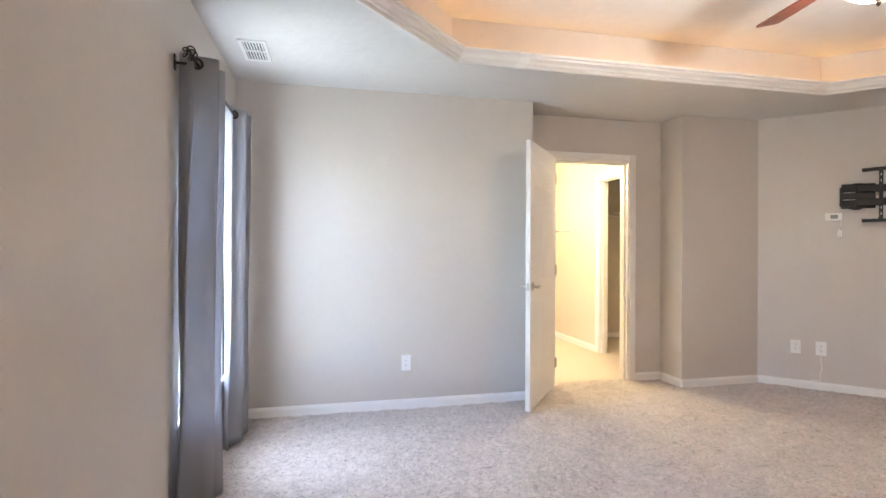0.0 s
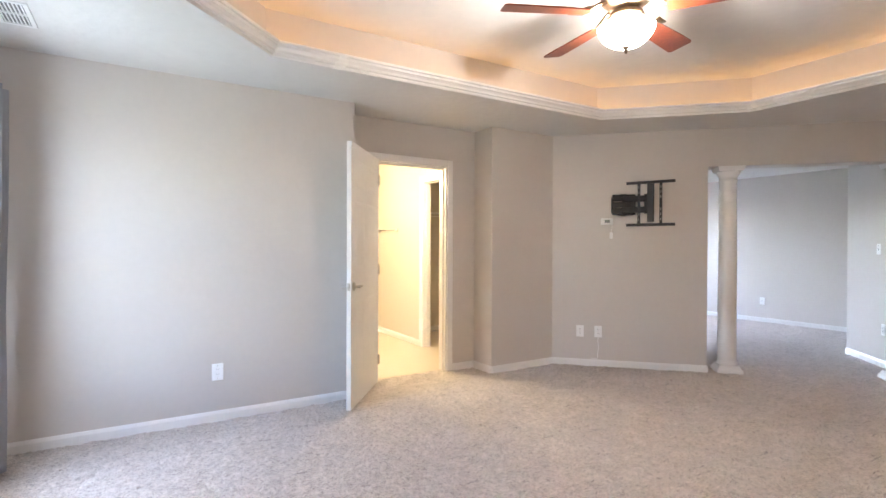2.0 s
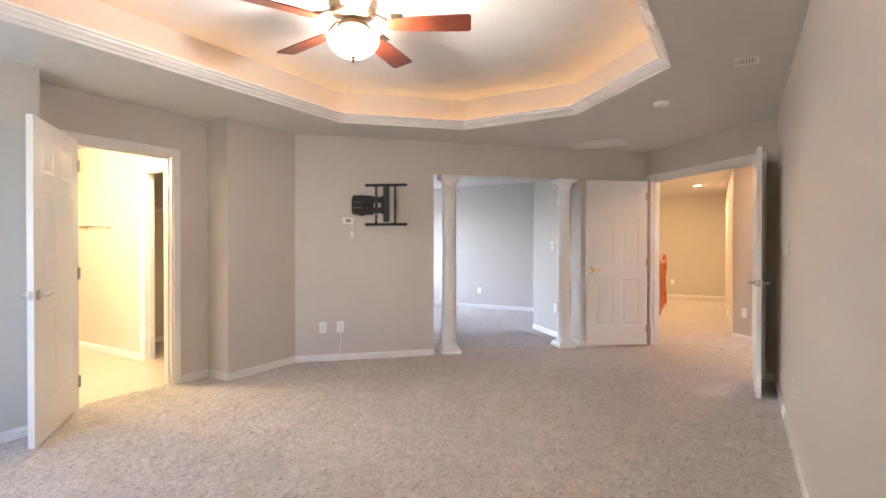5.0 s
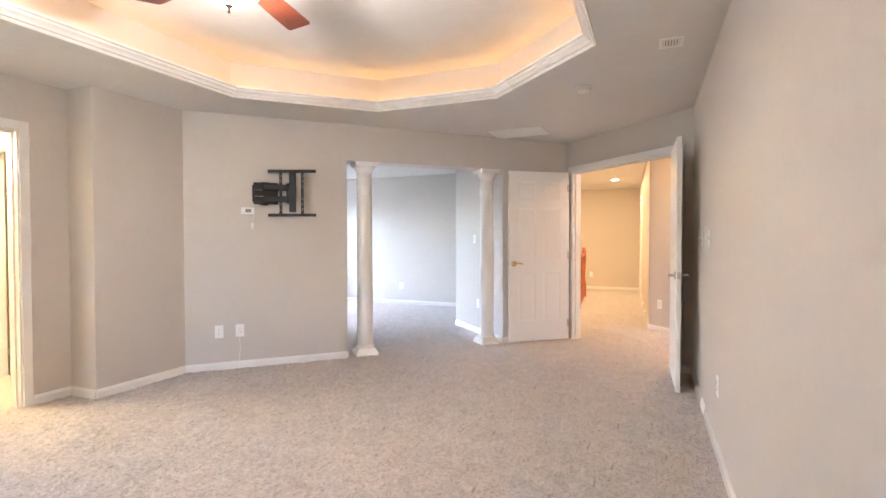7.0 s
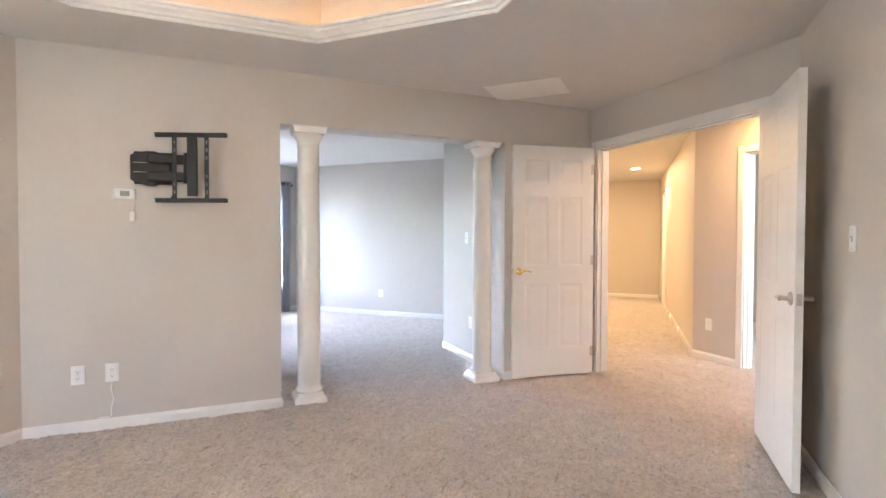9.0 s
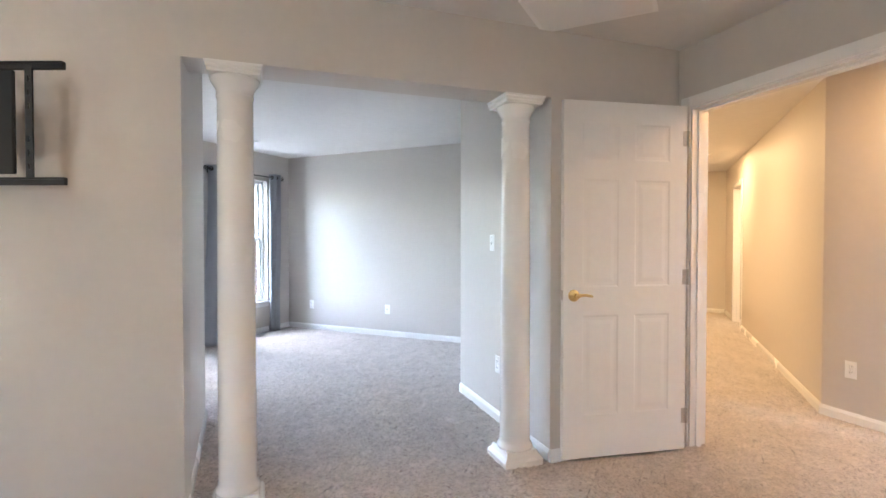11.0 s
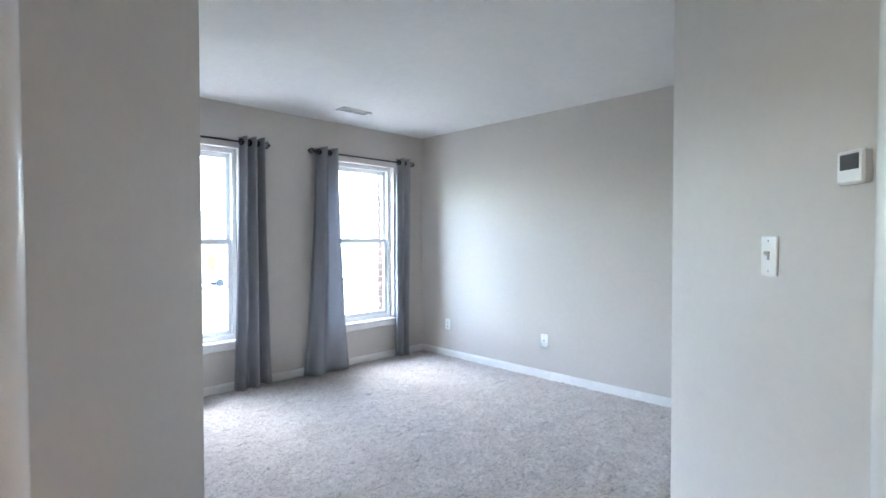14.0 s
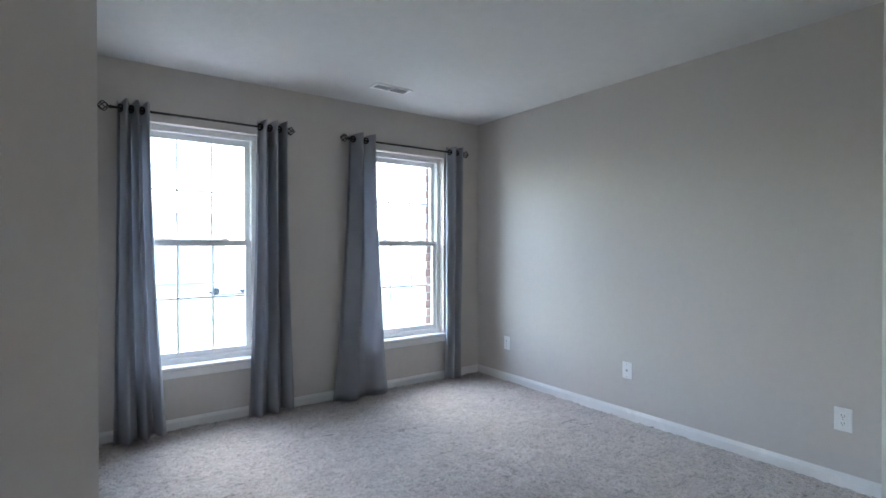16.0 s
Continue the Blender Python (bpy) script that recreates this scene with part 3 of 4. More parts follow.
# ---- windows ----
def window(name, p0, p1, s0, s1, z0, z1, label):
    """A double-hung vinyl window with grilles, set back in the wall; x runs along the wall, y into the room."""
    m, _ = along(p0, p1)
    win = thing(name, m, label, "window", kind="structure")
    bm = bmesh.new()
    cells(bm, s0, s1, z0, z1, [(s0 + 0.035, s1 - 0.035, z0 + 0.04, z1 - 0.04)], -0.15, -0.065)
    part("window_frame", bm, VINYL, win)
    mid = (z0 + z1) / 2 + 0.02
    for which, (lo, hi, y) in (("upper", (mid - 0.022, z1 - 0.04, -0.128)), ("lower", (z0 + 0.04, mid + 0.022, -0.095))):
        a, b = s0 + 0.035, s1 - 0.035
        st = 0.036
        bm = bmesh.new()
        cells(bm, a, b, lo, hi, [(a + st, b - st, lo + st + 0.004, hi - st - 0.004)], y - 0.015, y + 0.015)
        sash = part("sash", bm, VINYL, win, f"{which} white vinyl sash")
        ga, gb, gc, gd = a + st, b - st, lo + st + 0.004, hi - st - 0.004
        w = (gb - ga) / 3
        for k in (1, 2):
            bm = bmesh.new()
            box(bm, ga + k * w - 0.006, ga + k * w + 0.006, y - 0.006, y + 0.006, gc, gd, 0.002)
            part("muntin", bm, VINYL, sash)
        bm = bmesh.new()
        box(bm, ga, gb, y - 0.0062, y + 0.0062, (gc + gd) / 2 - 0.006, (gc + gd) / 2 + 0.006, 0.002)
        part("muntin", bm, VINYL, sash)
        for k in range(3):
            for r in range(2):
                bm = bmesh.new()
                x_, z_ = ga + k * w, gc + r * (gd - gc) / 2
                bm.faces.new([bm.verts.new(p) for p in ((x_, y, z_), (x_ + w, y, z_), (x_ + w, y, z_ + (gd - gc) / 2), (x_, y, z_ + (gd - gc) / 2))])
                part("pane", bm, GLASS, sash).visible_shadow = False
    for x_ in (s0 + (s1 - s0) * 0.27, s0 + (s1 - s0) * 0.73):
        bm = bmesh.new()
        box(bm, x_ - 0.03, x_ + 0.03, -0.085, -0.055, mid + 0.022, mid + 0.034, 0.005)
        part("sash_lock", bm, VINYL, win)
    bm = bmesh.new()
    box(bm, s0 - 0.028, s1 + 0.028, 0.0, 0.03, z0 - 0.024, z0 + 0.002, 0.005)
    box(bm, s0 + 0.001, s1 - 0.001, -0.066, 0.0, z0 - 0.01, z0 + 0.002)
    part("window_sill", bm, TRIM, win)
    bm = bmesh.new()
    box(bm, s0 - 0.012, s1 + 0.012, 0.0, 0.013, z0 - 0.078, z0 - 0.024, 0.004)
    part("apron", bm, TRIM, win)
    return win


SN0, SN1 = (8.84, 5.745), (5.45, 5.745)
window("window_1", NW, SW, NW[1] - 3.20, NW[1] - 2.28, *WIN_Z, "tall white double-hung window between grey curtains")
window("window_2", SN0, SN1, 8.84 - W1[1], 8.84 - W1[0], *WIN_Z, "tall white double-hung window with grille bars")
window("window_3", SN0, SN1, 8.84 - W2[1], 8.84 - W2[0], *WIN_Z, "tall white double-hung window beside exterior brickwork")


# ---- curtains and rods ----
def curtain_rod(p0, p1, s0, s1, z, out, label):
    """A thin rod along a wall on two brackets, with open cage finials."""
    m, _ = along(p0, p1)
    rod = thing("curtain_rod", m, label, "curtain rod", "curtain rods")
    bm = bmesh.new()
    tube(bm, [(s0, out, z), (s1, out, z)], 0.008, 12)
    part("pole", bm, ROD, rod, smooth=True)
    for s, d in ((s0, -1), (s1, 1)):
        bm = bmesh.new()
        lathe(bm, [(0.011, 0.0), (0.013, 0.006), (0.008, 0.012), (0.006, 0.016)], 12, pose(s, out, z, 0, 90 * d, 0))
        for k in range(5):
            a0 = 2 * math.pi * k / 5
            pts = []
            for q in range(11):
                f = q / 10
                r = 0.028 * math.sin(math.pi * f) + 0.002
                a = a0 + 2.2 * f
                pts.append((s + d * (0.014 + 0.058 * f), out + r * math.cos(a), z + r * math.sin(a)))
            tube(bm, pts, 0.0032, 6)
        lathe(bm, [(0.004, 0.07), (0.006, 0.074), (0.002, 0.082)], 10, pose(s, out, z, 0, 90 * d, 0))
        part("finial", bm, ROD, rod, "dark twisted cage finial", smooth=True)
    for s in (s0 + 0.05, s1 - 0.05):
        bm = bmesh.new()
        box(bm, s - 0.011, s + 0.011, 0.0, 0.006, z - 0.045, z + 0.025, 0.002)
        tube(bm, [(s, 0.004, z - 0.012), (s, out * 0.6, z - 0.014), (s, out, z - 0.011)], 0.006, 8)
        part("bracket", bm, ROD, rod)
    return rod


def curtain(p0, p1, top, bottom, z, out, folds, seed, label, low=0.022, skew=0.0, depth=0.055):
    """A grommet panel gathered on its rod: folds run from the head to a looser hem."""
    m, _ = along(p0, p1)
    cur = thing("curtain", m, label, "curtain", "grey curtain panels")
    rng = random.Random(seed)
    nu, nv = folds * 16 + 1, 40
    head = z + 0.045
    amp = [1 + rng.uniform(-0.3, 0.35) for _ in range(folds + 2)]
    drift = [rng.uniform(-0.35, 0.35) for _ in range(folds + 2)]
    bm = bmesh.new()
    grid = []
    for j in range(nv + 1):
        v = j / nv
        zz = head + (low - head) * v
        ease = v * v * (3 - 2 * v)
        a = top[0] + (bottom[0] - top[0]) * (0.35 * v + 0.65 * v ** 2.2)
        b = top[1] + (bottom[1] - top[1]) * (0.35 * v + 0.65 * v ** 2.2)
        row = []
        for i in range(nu):
            u = i / (nu - 1)
            k = u * folds
            n = int(k)
            f = k - n
            am = amp[n] * (1 - f) + amp[n + 1] * f
            dr = drift[n] * (1 - f) + drift[n + 1] * f
            ph = 2 * math.pi * k + dr * ease * 2.0
            sharp = math.sin(ph)
            sharp = math.copysign(abs(sharp) ** 0.75, sharp)
            y = out + am * depth * sharp * (1 - 0.25 * ease) + 0.006 * math.sin(9 * v + 3 * u + seed) * ease + skew * v
            x = a + (b - a) * (u + 0.035 * math.sin(ph * 2 + 1) / folds + 0.02 * math.sin(5 * v + seed) * ease * u * (1 - u))
            zz_ = zz + (0.006 * math.sin(ph) * (1 - v) if j == 0 else 0) + (0.01 * math.sin(3 * u + seed) if j == nv else 0)
            row.append(bm.verts.new((x, max(y, 0.012), max(zz_, 0.014))))
        grid.append(row)
    for r0, r1 in zip(grid, grid[1:]):
        for i in range(nu - 1):
            bm.faces.new((r0[i], r0[i + 1], r1[i + 1], r1[i]))
    cloth = part("cloth", bm, CURTAIN, cur, smooth=True)
    sol = cloth.modifiers.new("thick", 'SOLIDIFY')
    sol.thickness = 0.003
    sol.offset = 0
    for k in range(folds * 2):
        u = (k + 0.5) / (folds * 2) if folds else 0.5
        x = top[0] + (top[1] - top[0]) * u
        bm = bmesh.new()
        n_ = 14
        tilt = 28 if k % 2 else -28
        mm = pose(x, out, z, 0, 90, tilt)
        for q in range(n_):
            q0, q1 = 2 * math.pi * q / n_, 2 * math.pi * (q + 1) / n_
            ring = []
            for ang in (q0, q1):
                ring.append([bm.verts.new(mm @ Vector((r * math.cos(ang), r * math.sin(ang), h))) for r, h in ((0.016, -0.004), (0.027, -0.004), (0.027, 0.004), (0.016, 0.004))])
            for e in range(4):
                bm.faces.new((ring[0][e], ring[0][(e + 1) % 4], ring[1][(e + 1) % 4], ring[1][e]))
        bmesh.ops.remove_doubles(bm, verts=bm.verts, dist=0.0003)
        part("grommet", bm, ROD, cur, "dark metal grommet ring")
    return cur


def sx(x):
    return 8.84 - x


curtain_rod(SN0, SN1, sx(6.90), sx(5.83), 2.10, 0.085, "dark curtain rod with twisted cage finials")
curtain_rod(SN0, SN1, sx(8.57), sx(7.42), 2.105, 0.085, "dark curtain rod with twisted cage finials")
curtain(SN0, SN1, (sx(6.035), sx(5.86)), (sx(6.12), sx(5.83)), 2.10, 0.085, 3, 1, "grey grommet curtain panel drawn aside from the window", skew=0.05)
curtain(SN0, SN1, (sx(6.91), sx(6.705)), (sx(6.965), sx(6.64)), 2.10, 0.085, 3, 2, "grey grommet curtain panel drawn aside from the window")
curtain(SN0, SN1, (sx(7.655), sx(7.425)), (sx(7.757), sx(7.27)), 2.105, 0.085, 2, 3, "grey grommet curtain panel with a flared hem", skew=0.035)
curtain(SN0, SN1, (sx(8.565), sx(8.405)), (sx(8.555), sx(8.375)), 2.105, 0.085, 2, 4, "narrow grey grommet curtain panel beside the corner")
sy = lambda y: NW[1] - y
curtain_rod(NW, SW, sy(3.34), sy(2.15), 2.05, 0.085, "dark curtain rod with twisted cage finials")
curtain(NW, SW, (sy(2.50), sy(2.19)), (sy(2.53), sy(2.12)), 2.05, 0.085, 2, 5, "heavy grey curtain panel drawn aside from the window", depth=0.062)
curtain(NW, SW, (sy(3.34), sy(3.06)), (sy(3.36), sy(3.0)), 2.05, 0.085, 2, 6, "grey curtain panel lit through from the window", depth=0.055)


# ---- columns ----
def column(x, y):
    col = thing("column", pose(x, y, 0, 0, 0, -45), "white painted round column with square cap and base", "column", "columns in the opening")
    bm = bmesh.new()
    box(bm, -0.118, 0.118, -0.118, 0.118, -0.004, 0.038, 0.004)
    prev = None
    for w, z in ((0.116, 0.038), (0.111, 0.047), (0.100, 0.058), (0.094, 0.072), (0.092, 0.083)):
        ring = [bm.verts.new((sx_ * w, sy_ * w, z)) for sx_, sy_ in ((-1, -1), (1, -1), (1, 1), (-1, 1))]
        if prev:
            for k in range(4):
                bm.faces.new((prev[k], prev[(k + 1) % 4], ring[(k + 1) % 4], ring[k]))
        prev = ring
    bm.faces.new(prev)
    part("base", bm, TRIM, col)
    bm = bmesh.new()
    prof = [(0.097, 0.081), (0.101, 0.092), (0.096, 0.104), (0.089, 0.112)]
    for k in range(13):
        f = k / 12
        prof.append((0.0850 - 0.006 * f ** 1.8, 0.13 + 1.76 * f))
    prof += [(0.0790, 1.914), (0.0825, 1.919), (0.0835, 1.925), (0.0825, 1.931), (0.0800, 1.936), (0.0820, 1.952), (0.0900, 1.968), (0.1015, 1.984), (0.1085, 1.999), (0.1095, 2.011)]
    lathe(bm, prof, 40)
    part("shaft", bm, TRIM, col, smooth=True)
    bm = bmesh.new()
    prev = None
    for w, z in ((0.104, 2.0095), (0.111, 2.012), (0.112, 2.025), (0.117, 2.029), (0.117, 2.041), (0.122, 2.046), (0.122, 2.0565)):
        ring = [bm.verts.new((sx_ * w, sy_ * w, z)) for sx_, sy_ in ((-1, -1), (1, -1), (1, 1), (-1, 1))]
        if prev:
            for k in range(4):
                bm.faces.new((prev[k], prev[(k + 1) % 4], ring[(k + 1) % 4], ring[k]))
        else:
            bm.faces.new(ring[::-1])
        prev = ring
    bm.faces.new(prev)
    part("capital", bm, TRIM, col)
    return col


column(4.983, 2.543)
column(6.023, 1.503)


# ---- ceiling fan ----
fan = thing("ceiling_fan", pose(FAN[0], FAN[1], UP, 0, 0, 0), "five-blade ceiling fan with cherry blades and lit bowl", "ceiling fan")
bm = bmesh.new()
lathe(bm, [(0.075, 0.0), (0.078, -0.012), (0.070, -0.03), (0.05, -0.045), (0.03, -0.05), (0.03, -0.075)], 28)
part("canopy", bm, BRONZE, fan, smooth=True)
bm = bmesh.new()
lathe(bm, [(0.05, -0.07), (0.10, -0.078), (0.128, -0.095), (0.135, -0.12), (0.135, -0.155), (0.120, -0.172), (0.128, -0.18), (0.122, -0.20), (0.095, -0.222), (0.062, -0.232), (0.058, -0.262)], 36)
part("motor", bm, BRONZE, fan, "antique bronze motor housing", smooth=True)
bm = bmesh.new()
lathe(bm, [(0.055, -0.255), (0.085, -0.262), (0.092, -0.280), (0.075, -0.292), (0.05, -0.296)], 32)
part("light_fitter", bm, BRONZE, fan, smooth=True)
bm = bmesh.new()
prof = [(0.142, -0.332), (0.144, -0.338), (0.140, -0.352), (0.128, -0.377), (0.105, -0.402), (0.077, -0.422), (0.036, -0.435), (0.006, -0.438)]
inner = [(0.002, -0.433), (0.033, -0.430), (0.074, -0.417), (0.101, -0.398), (0.123, -0.374), (0.135, -0.351), (0.138, -0.338), (0.137, -0.332)]
n_, rings = 40, []
for r, z in prof + inner:
    rings.append([bm.verts.new((r * math.cos(2 * math.pi * k / n_), r * math.sin(2 * math.pi * k / n_), z)) for k in range(n_)])
for a, b in zip(rings, rings[1:] + rings[:1]):
    for k in range(n_):
        bm.faces.new((a[k], a[(k + 1) % n_], b[(k + 1) % n_], b[k]))
part("bowl", bm, BOWL, fan, "glowing frosted glass bowl shade", smooth=True)
bm = bmesh.new()
lathe(bm, [(0.012, -0.432), (0.022, -0.435), (0.022, -0.438), (0.012, -0.444), (0.008, -0.450), (0.010, -0.458), (0.004, -0.470)], 16)
part("bowl_finial", bm, BRONZE, fan, smooth=True)
for k in range(5):
    ang = radians(10 + 72 * k)
    rot = Matrix.Rotation(ang, 4, 'Z')
    bm = bmesh.new()
    tube(bm, [rot @ Vector(p) for p in ((0.10, 0, -0.205), (0.14, 0.012, -0.222), (0.18, 0.012, -0.243), (0.22, 0.0, -0.250))], [0.012, 0.010, 0.010, 0.012], 10)
    tube(bm, [rot @ Vector(p) for p in ((0.10, 0, -0.205), (0.14, -0.014, -0.222), (0.18, -0.014, -0.243), (0.22, 0.0, -0.250))], [0.012, 0.010, 0.010, 0.012], 10)
    box(bm, 0.20, 0.285, -0.038, 0.038, -0.257, -0.250, 0.003, rot @ pose(0, 0, 0, -10))
    part("blade_arm", bm, BRONZE, fan, "cast bronze blade arm", smooth=True)
    bm = bmesh.new()
    tilt = rot @ Matrix.Translation((0, 0, -0.262)) @ Matrix.Rotation(radians(-12), 4, 'X')
    outline = [(0.21, 0.048), (0.34, 0.060), (0.50, 0.067), (0.635, 0.070), (0.652, 0.060), (0.652, -0.060), (0.635, -0.070), (0.50, -0.067), (0.34, -0.060), (0.21, -0.048), (0.195, -0.03), (0.195, 0.03)]
    lo = [bm.verts.new(tilt @ Vector((x, y, -0.003))) for x, y in outline]
    hi = [bm.verts.new(tilt @ Vector((x, y, 0.004))) for x, y in outline]
    bm.faces.new(lo[::-1])
    bm.faces.new(hi)
    for q in range(len(outline)):
        bm.faces.new((lo[q], lo[(q + 1) % len(outline)], hi[(q + 1) % len(outline)], hi[q]))
    part("blade", bm, CHERRY, fan, "dark cherry wood fan blade")


# ---- wall plates, devices ----
def on_wall(p0, p1, s, z):
    m, _ = along(p0, p1)
    return m @ pose(s, 0, z)


def outlet(m, style="duplex"):
    """A wall plate with a duplex outlet, one flat rectangular insert, or a single cable jack; x along the wall, y out of it."""
    words = {"duplex": "white duplex wall outlet with cover plate", "flat": "white wall outlet with a flat rectangular insert", "jack": "white wall plate with a single cable jack"}
    ob = thing("wall_outlet", m, words[style], "outlet", "wall outlets")
    bm = bmesh.new()
    box(bm, -0.038, 0.038, 0, 0.006, -0.060, 0.060, 0.003)
    part("cover_plate", bm, PLATE, ob)
    if style == "flat":
        bm = bmesh.new()
        box(bm, -0.018, 0.018, 0.004, 0.0078, -0.034, 0.034, 0.002)
        insert = part("socket", bm, PLATE, ob)
        for z in (-0.018, 0.018):
            for x in (-0.007, 0.006):
                bm = bmesh.new()
                box(bm, x - 0.001, x + 0.001, 0.0072, 0.0085, z - 0.002, z + 0.007)
                part("slot", bm, DARK, insert)
    elif style == "jack":
        bm = bmesh.new()
        lathe(bm, [(0.009, 0.0), (0.009, 0.004), (0.005, 0.005), (0.0045, 0.013)], 14, pose(0, 0.005, 0, -90))
        part("jack", bm, NICKEL, ob, "small metal cable jack", smooth=True)
    else:
        for z in (-0.020, 0.020):
            bm = bmesh.new()
            box(bm, -0.017, 0.017, 0.004, 0.0085, z - 0.014, z + 0.014, 0.004)
            sock = part("socket", bm, PLATE, ob)
            for x in (-0.007, 0.006):
                bm = bmesh.new()
                box(bm, x - 0.001, x + 0.001, 0.0078, 0.0092, z - 0.002, z + 0.007)
                part("slot", bm, DARK, sock)
            bm = bmesh.new()
            lathe(bm, [(0.0025, 0.0), (0.0025, 0.0012)], 8, pose(0, 0.0092, z - 0.007, 90))
            part("ground_slot", bm, DARK, sock)
    for z in ((-0.045, 0.045) if style != "duplex" else (0.0,)):
        bm = bmesh.new()
        lathe(bm, [(0.003, 0.0), (0.003, 0.001)], 8, pose(0, 0.0072, z, 90))
        part("screw", bm, NICKEL, ob)
    return ob


def switch(m):
    """A toggle switch; x along the wall, y out of it."""
    ob = thing("light_switch", m, "white toggle light switch with cover plate", "light switch", "light switches")
    bm = bmesh.new()
    box(bm, -0.035, 0.035, 0, 0.006, -0.057, 0.057, 0.003)
    part("cover_plate", bm, PLATE, ob)
    # grey pad on the plate, coloured as the slot's shade
    bm = bmesh.new()
    box(bm, -0.005, 0.005, 0.005, 0.0068, -0.012, 0.012)
    part("toggle_slot", bm, SHADOWED, ob)
    bm = bmesh.new()
    box(bm, -0.004, 0.004, 0.0, 0.016, -0.004, 0.005, 0.0015, pose(0, 0.005, 0.002, 30))
    part("toggle", bm, PLATE, ob)
    for z in (-0.042, 0.042):
        bm = bmesh.new()
        lathe(bm, [(0.003, 0.0), (0.003, 0.001)], 8, pose(0, 0.0072, z, 90))
        part("screw", bm, NICKEL, ob)
    return ob


TV = lambda x: (B[0] - x) * math.sqrt(2)     # distance along the screen wall from its corner
outlet(on_wall(JW, NW, JW[0] - 0.406, 0.355), "flat")
outlet(on_wall(B, T, TV(3.893), 0.37))
outlet(on_wall(B, T, TV(4.022), 0.37))
outlet(on_wall(SW, D, 3.575 + 0.83, 0.40))
switch(on_wall(SW, D, 4.53 + 0.83, 1.24))
switch(on_wall(SW, D, 4.06 + 0.83, 1.24))
switch(on_wall(RP, RE, (6.612 - RP[0]) * math.sqrt(2), 1.24))
outlet(on_wall(RP, RE, (6.543 - RP[0]) * math.sqrt(2), 0.40))
for y, style in ((4.085, "jack"), (5.33, "duplex"), (2.835, "duplex")):
    outlet(on_wall((8.84, RE[1]), (8.84, 5.745), y - RE[1], 0.352), style)
outlet(on_wall(HE, HC, 2.6 - 0.19, 0.37))
outlet(on_wall(HN, (13.0, 4.2), 1.1, 0.37))

# thermostat and its sensor
th = thing("thermostat", on_wall(B, T, TV(4.079), 1.517), "white wall thermostat with a small grey display", "thermostat")
bm = bmesh.new()
box(bm, -0.060, 0.060, 0, 0.024, -0.034, 0.034, 0.005)
part("housing", bm, PLATE, th)
bm = bmesh.new()
box(bm, -0.030, 0.022, 0.0235, 0.0252, -0.014, 0.018, 0.001)
part("display", bm, mat("grey display", (0.28, 0.30, 0.28), 0.25, bump=0), th, "grey liquid crystal display")
bm = bmesh.new()
box(bm, 0.032, 0.050, 0.0235, 0.026, -0.012, 0.014, 0.002)
part("button", bm, PLATE, th)
t2 = thing("thermostat", on_wall(RP, RE, (6.398 - RP[0]) * math.sqrt(2), 1.446), "white wall thermostat with a dark square display", "thermostat")
bm = bmesh.new()
box(bm, -0.038, 0.038, 0, 0.024, -0.037, 0.037, 0.005)
part("housing", bm, PLATE, t2)
bm = bmesh.new()
box(bm, -0.026, 0.026, 0.0235, 0.0252, -0.006, 0.028, 0.001)
part("display", bm, DARK, t2, "dark display")
se = thing("wall_sensor", on_wall(B, T, TV(4.110), 1.385), "small white plastic sensor hung on a wire", "sensor")
bm = bmesh.new()
box(bm, -0.016, 0.016, 0, 0.018, -0.045, 0.020, 0.006)
part("housing", bm, PLATE, se)
bm = bmesh.new()
tube(bm, [(-0.01, 0.004, 0.10), (-0.006, 0.006, 0.06), (0.004, 0.005, 0.015)], 0.002, 6)
part("wire", bm, PLATE, se)
ca = thing("cable", on_wall(B, T, TV(4.022), 0.0), "thin white cable hanging from an outlet", "cable")
bm = bmesh.new()
tube(bm, [(0.0, 0.012, 0.31), (0.004, 0.018, 0.27), (-0.008, 0.012, 0.20), (0.006, 0.010, 0.14), (0.004, 0.016, 0.095), (0.03, 0.017, 0.09), (0.075, 0.016, 0.088)], 0.0028, 8)
part("lead", bm, PLATE, ca, smooth=True)

# screen mount: wall plate, folded arms, tilting head and rails
mount = thing("screen_wall_mount", on_wall(B, T, TV(4.262), 1.69), "black steel swing-arm screen mount without a screen", "wall mount")
bm = bmesh.new()
box(bm, -0.02, 0.205, 0, 0.012, -0.105, 0.105, 0.004)
part("wall_plate", bm, BLACK, mount)
bm = bmesh.new()
for y0, y1, k in ((0.014, 0.058, 1.0), (0.058, 0.070, 0.93)):
    shape = [(0.218, 0.072), (0.200, 0.082), (0.125, 0.104), (0.075, 0.104), (0.030, 0.080), (-0.005, 0.058), (-0.005, -0.062), (0.035, -0.092), (0.085, -0.118), (0.125, -0.118), (0.205, -0.092), (0.218, -0.082)]
    lo = [bm.verts.new((0.105 + (x - 0.105) * k, y0, z * k)) for x, z in shape]
    hi = [bm.verts.new((0.105 + (x - 0.105) * k, y1, z * k)) for x, z in shape]
    bm.faces.new(lo)
    bm.faces.new(hi[::-1])
    for q in range(len(shape)):
        bm.faces.new((lo[q], hi[q], hi[(q + 1) % len(shape)], lo[(q + 1) % len(shape)]))
part("arm_cover", bm, BLACK, mount, "black plastic arm cover")
for z in (-0.034, 0.026):
    bm = bmesh.new()
    box(bm, 0.010, 0.198, 0.070, 0.0735, z - 0.003, z + 0.003, 0.001)
    part("trim_strip", bm, NICKEL, mount, "thin bright trim strip")
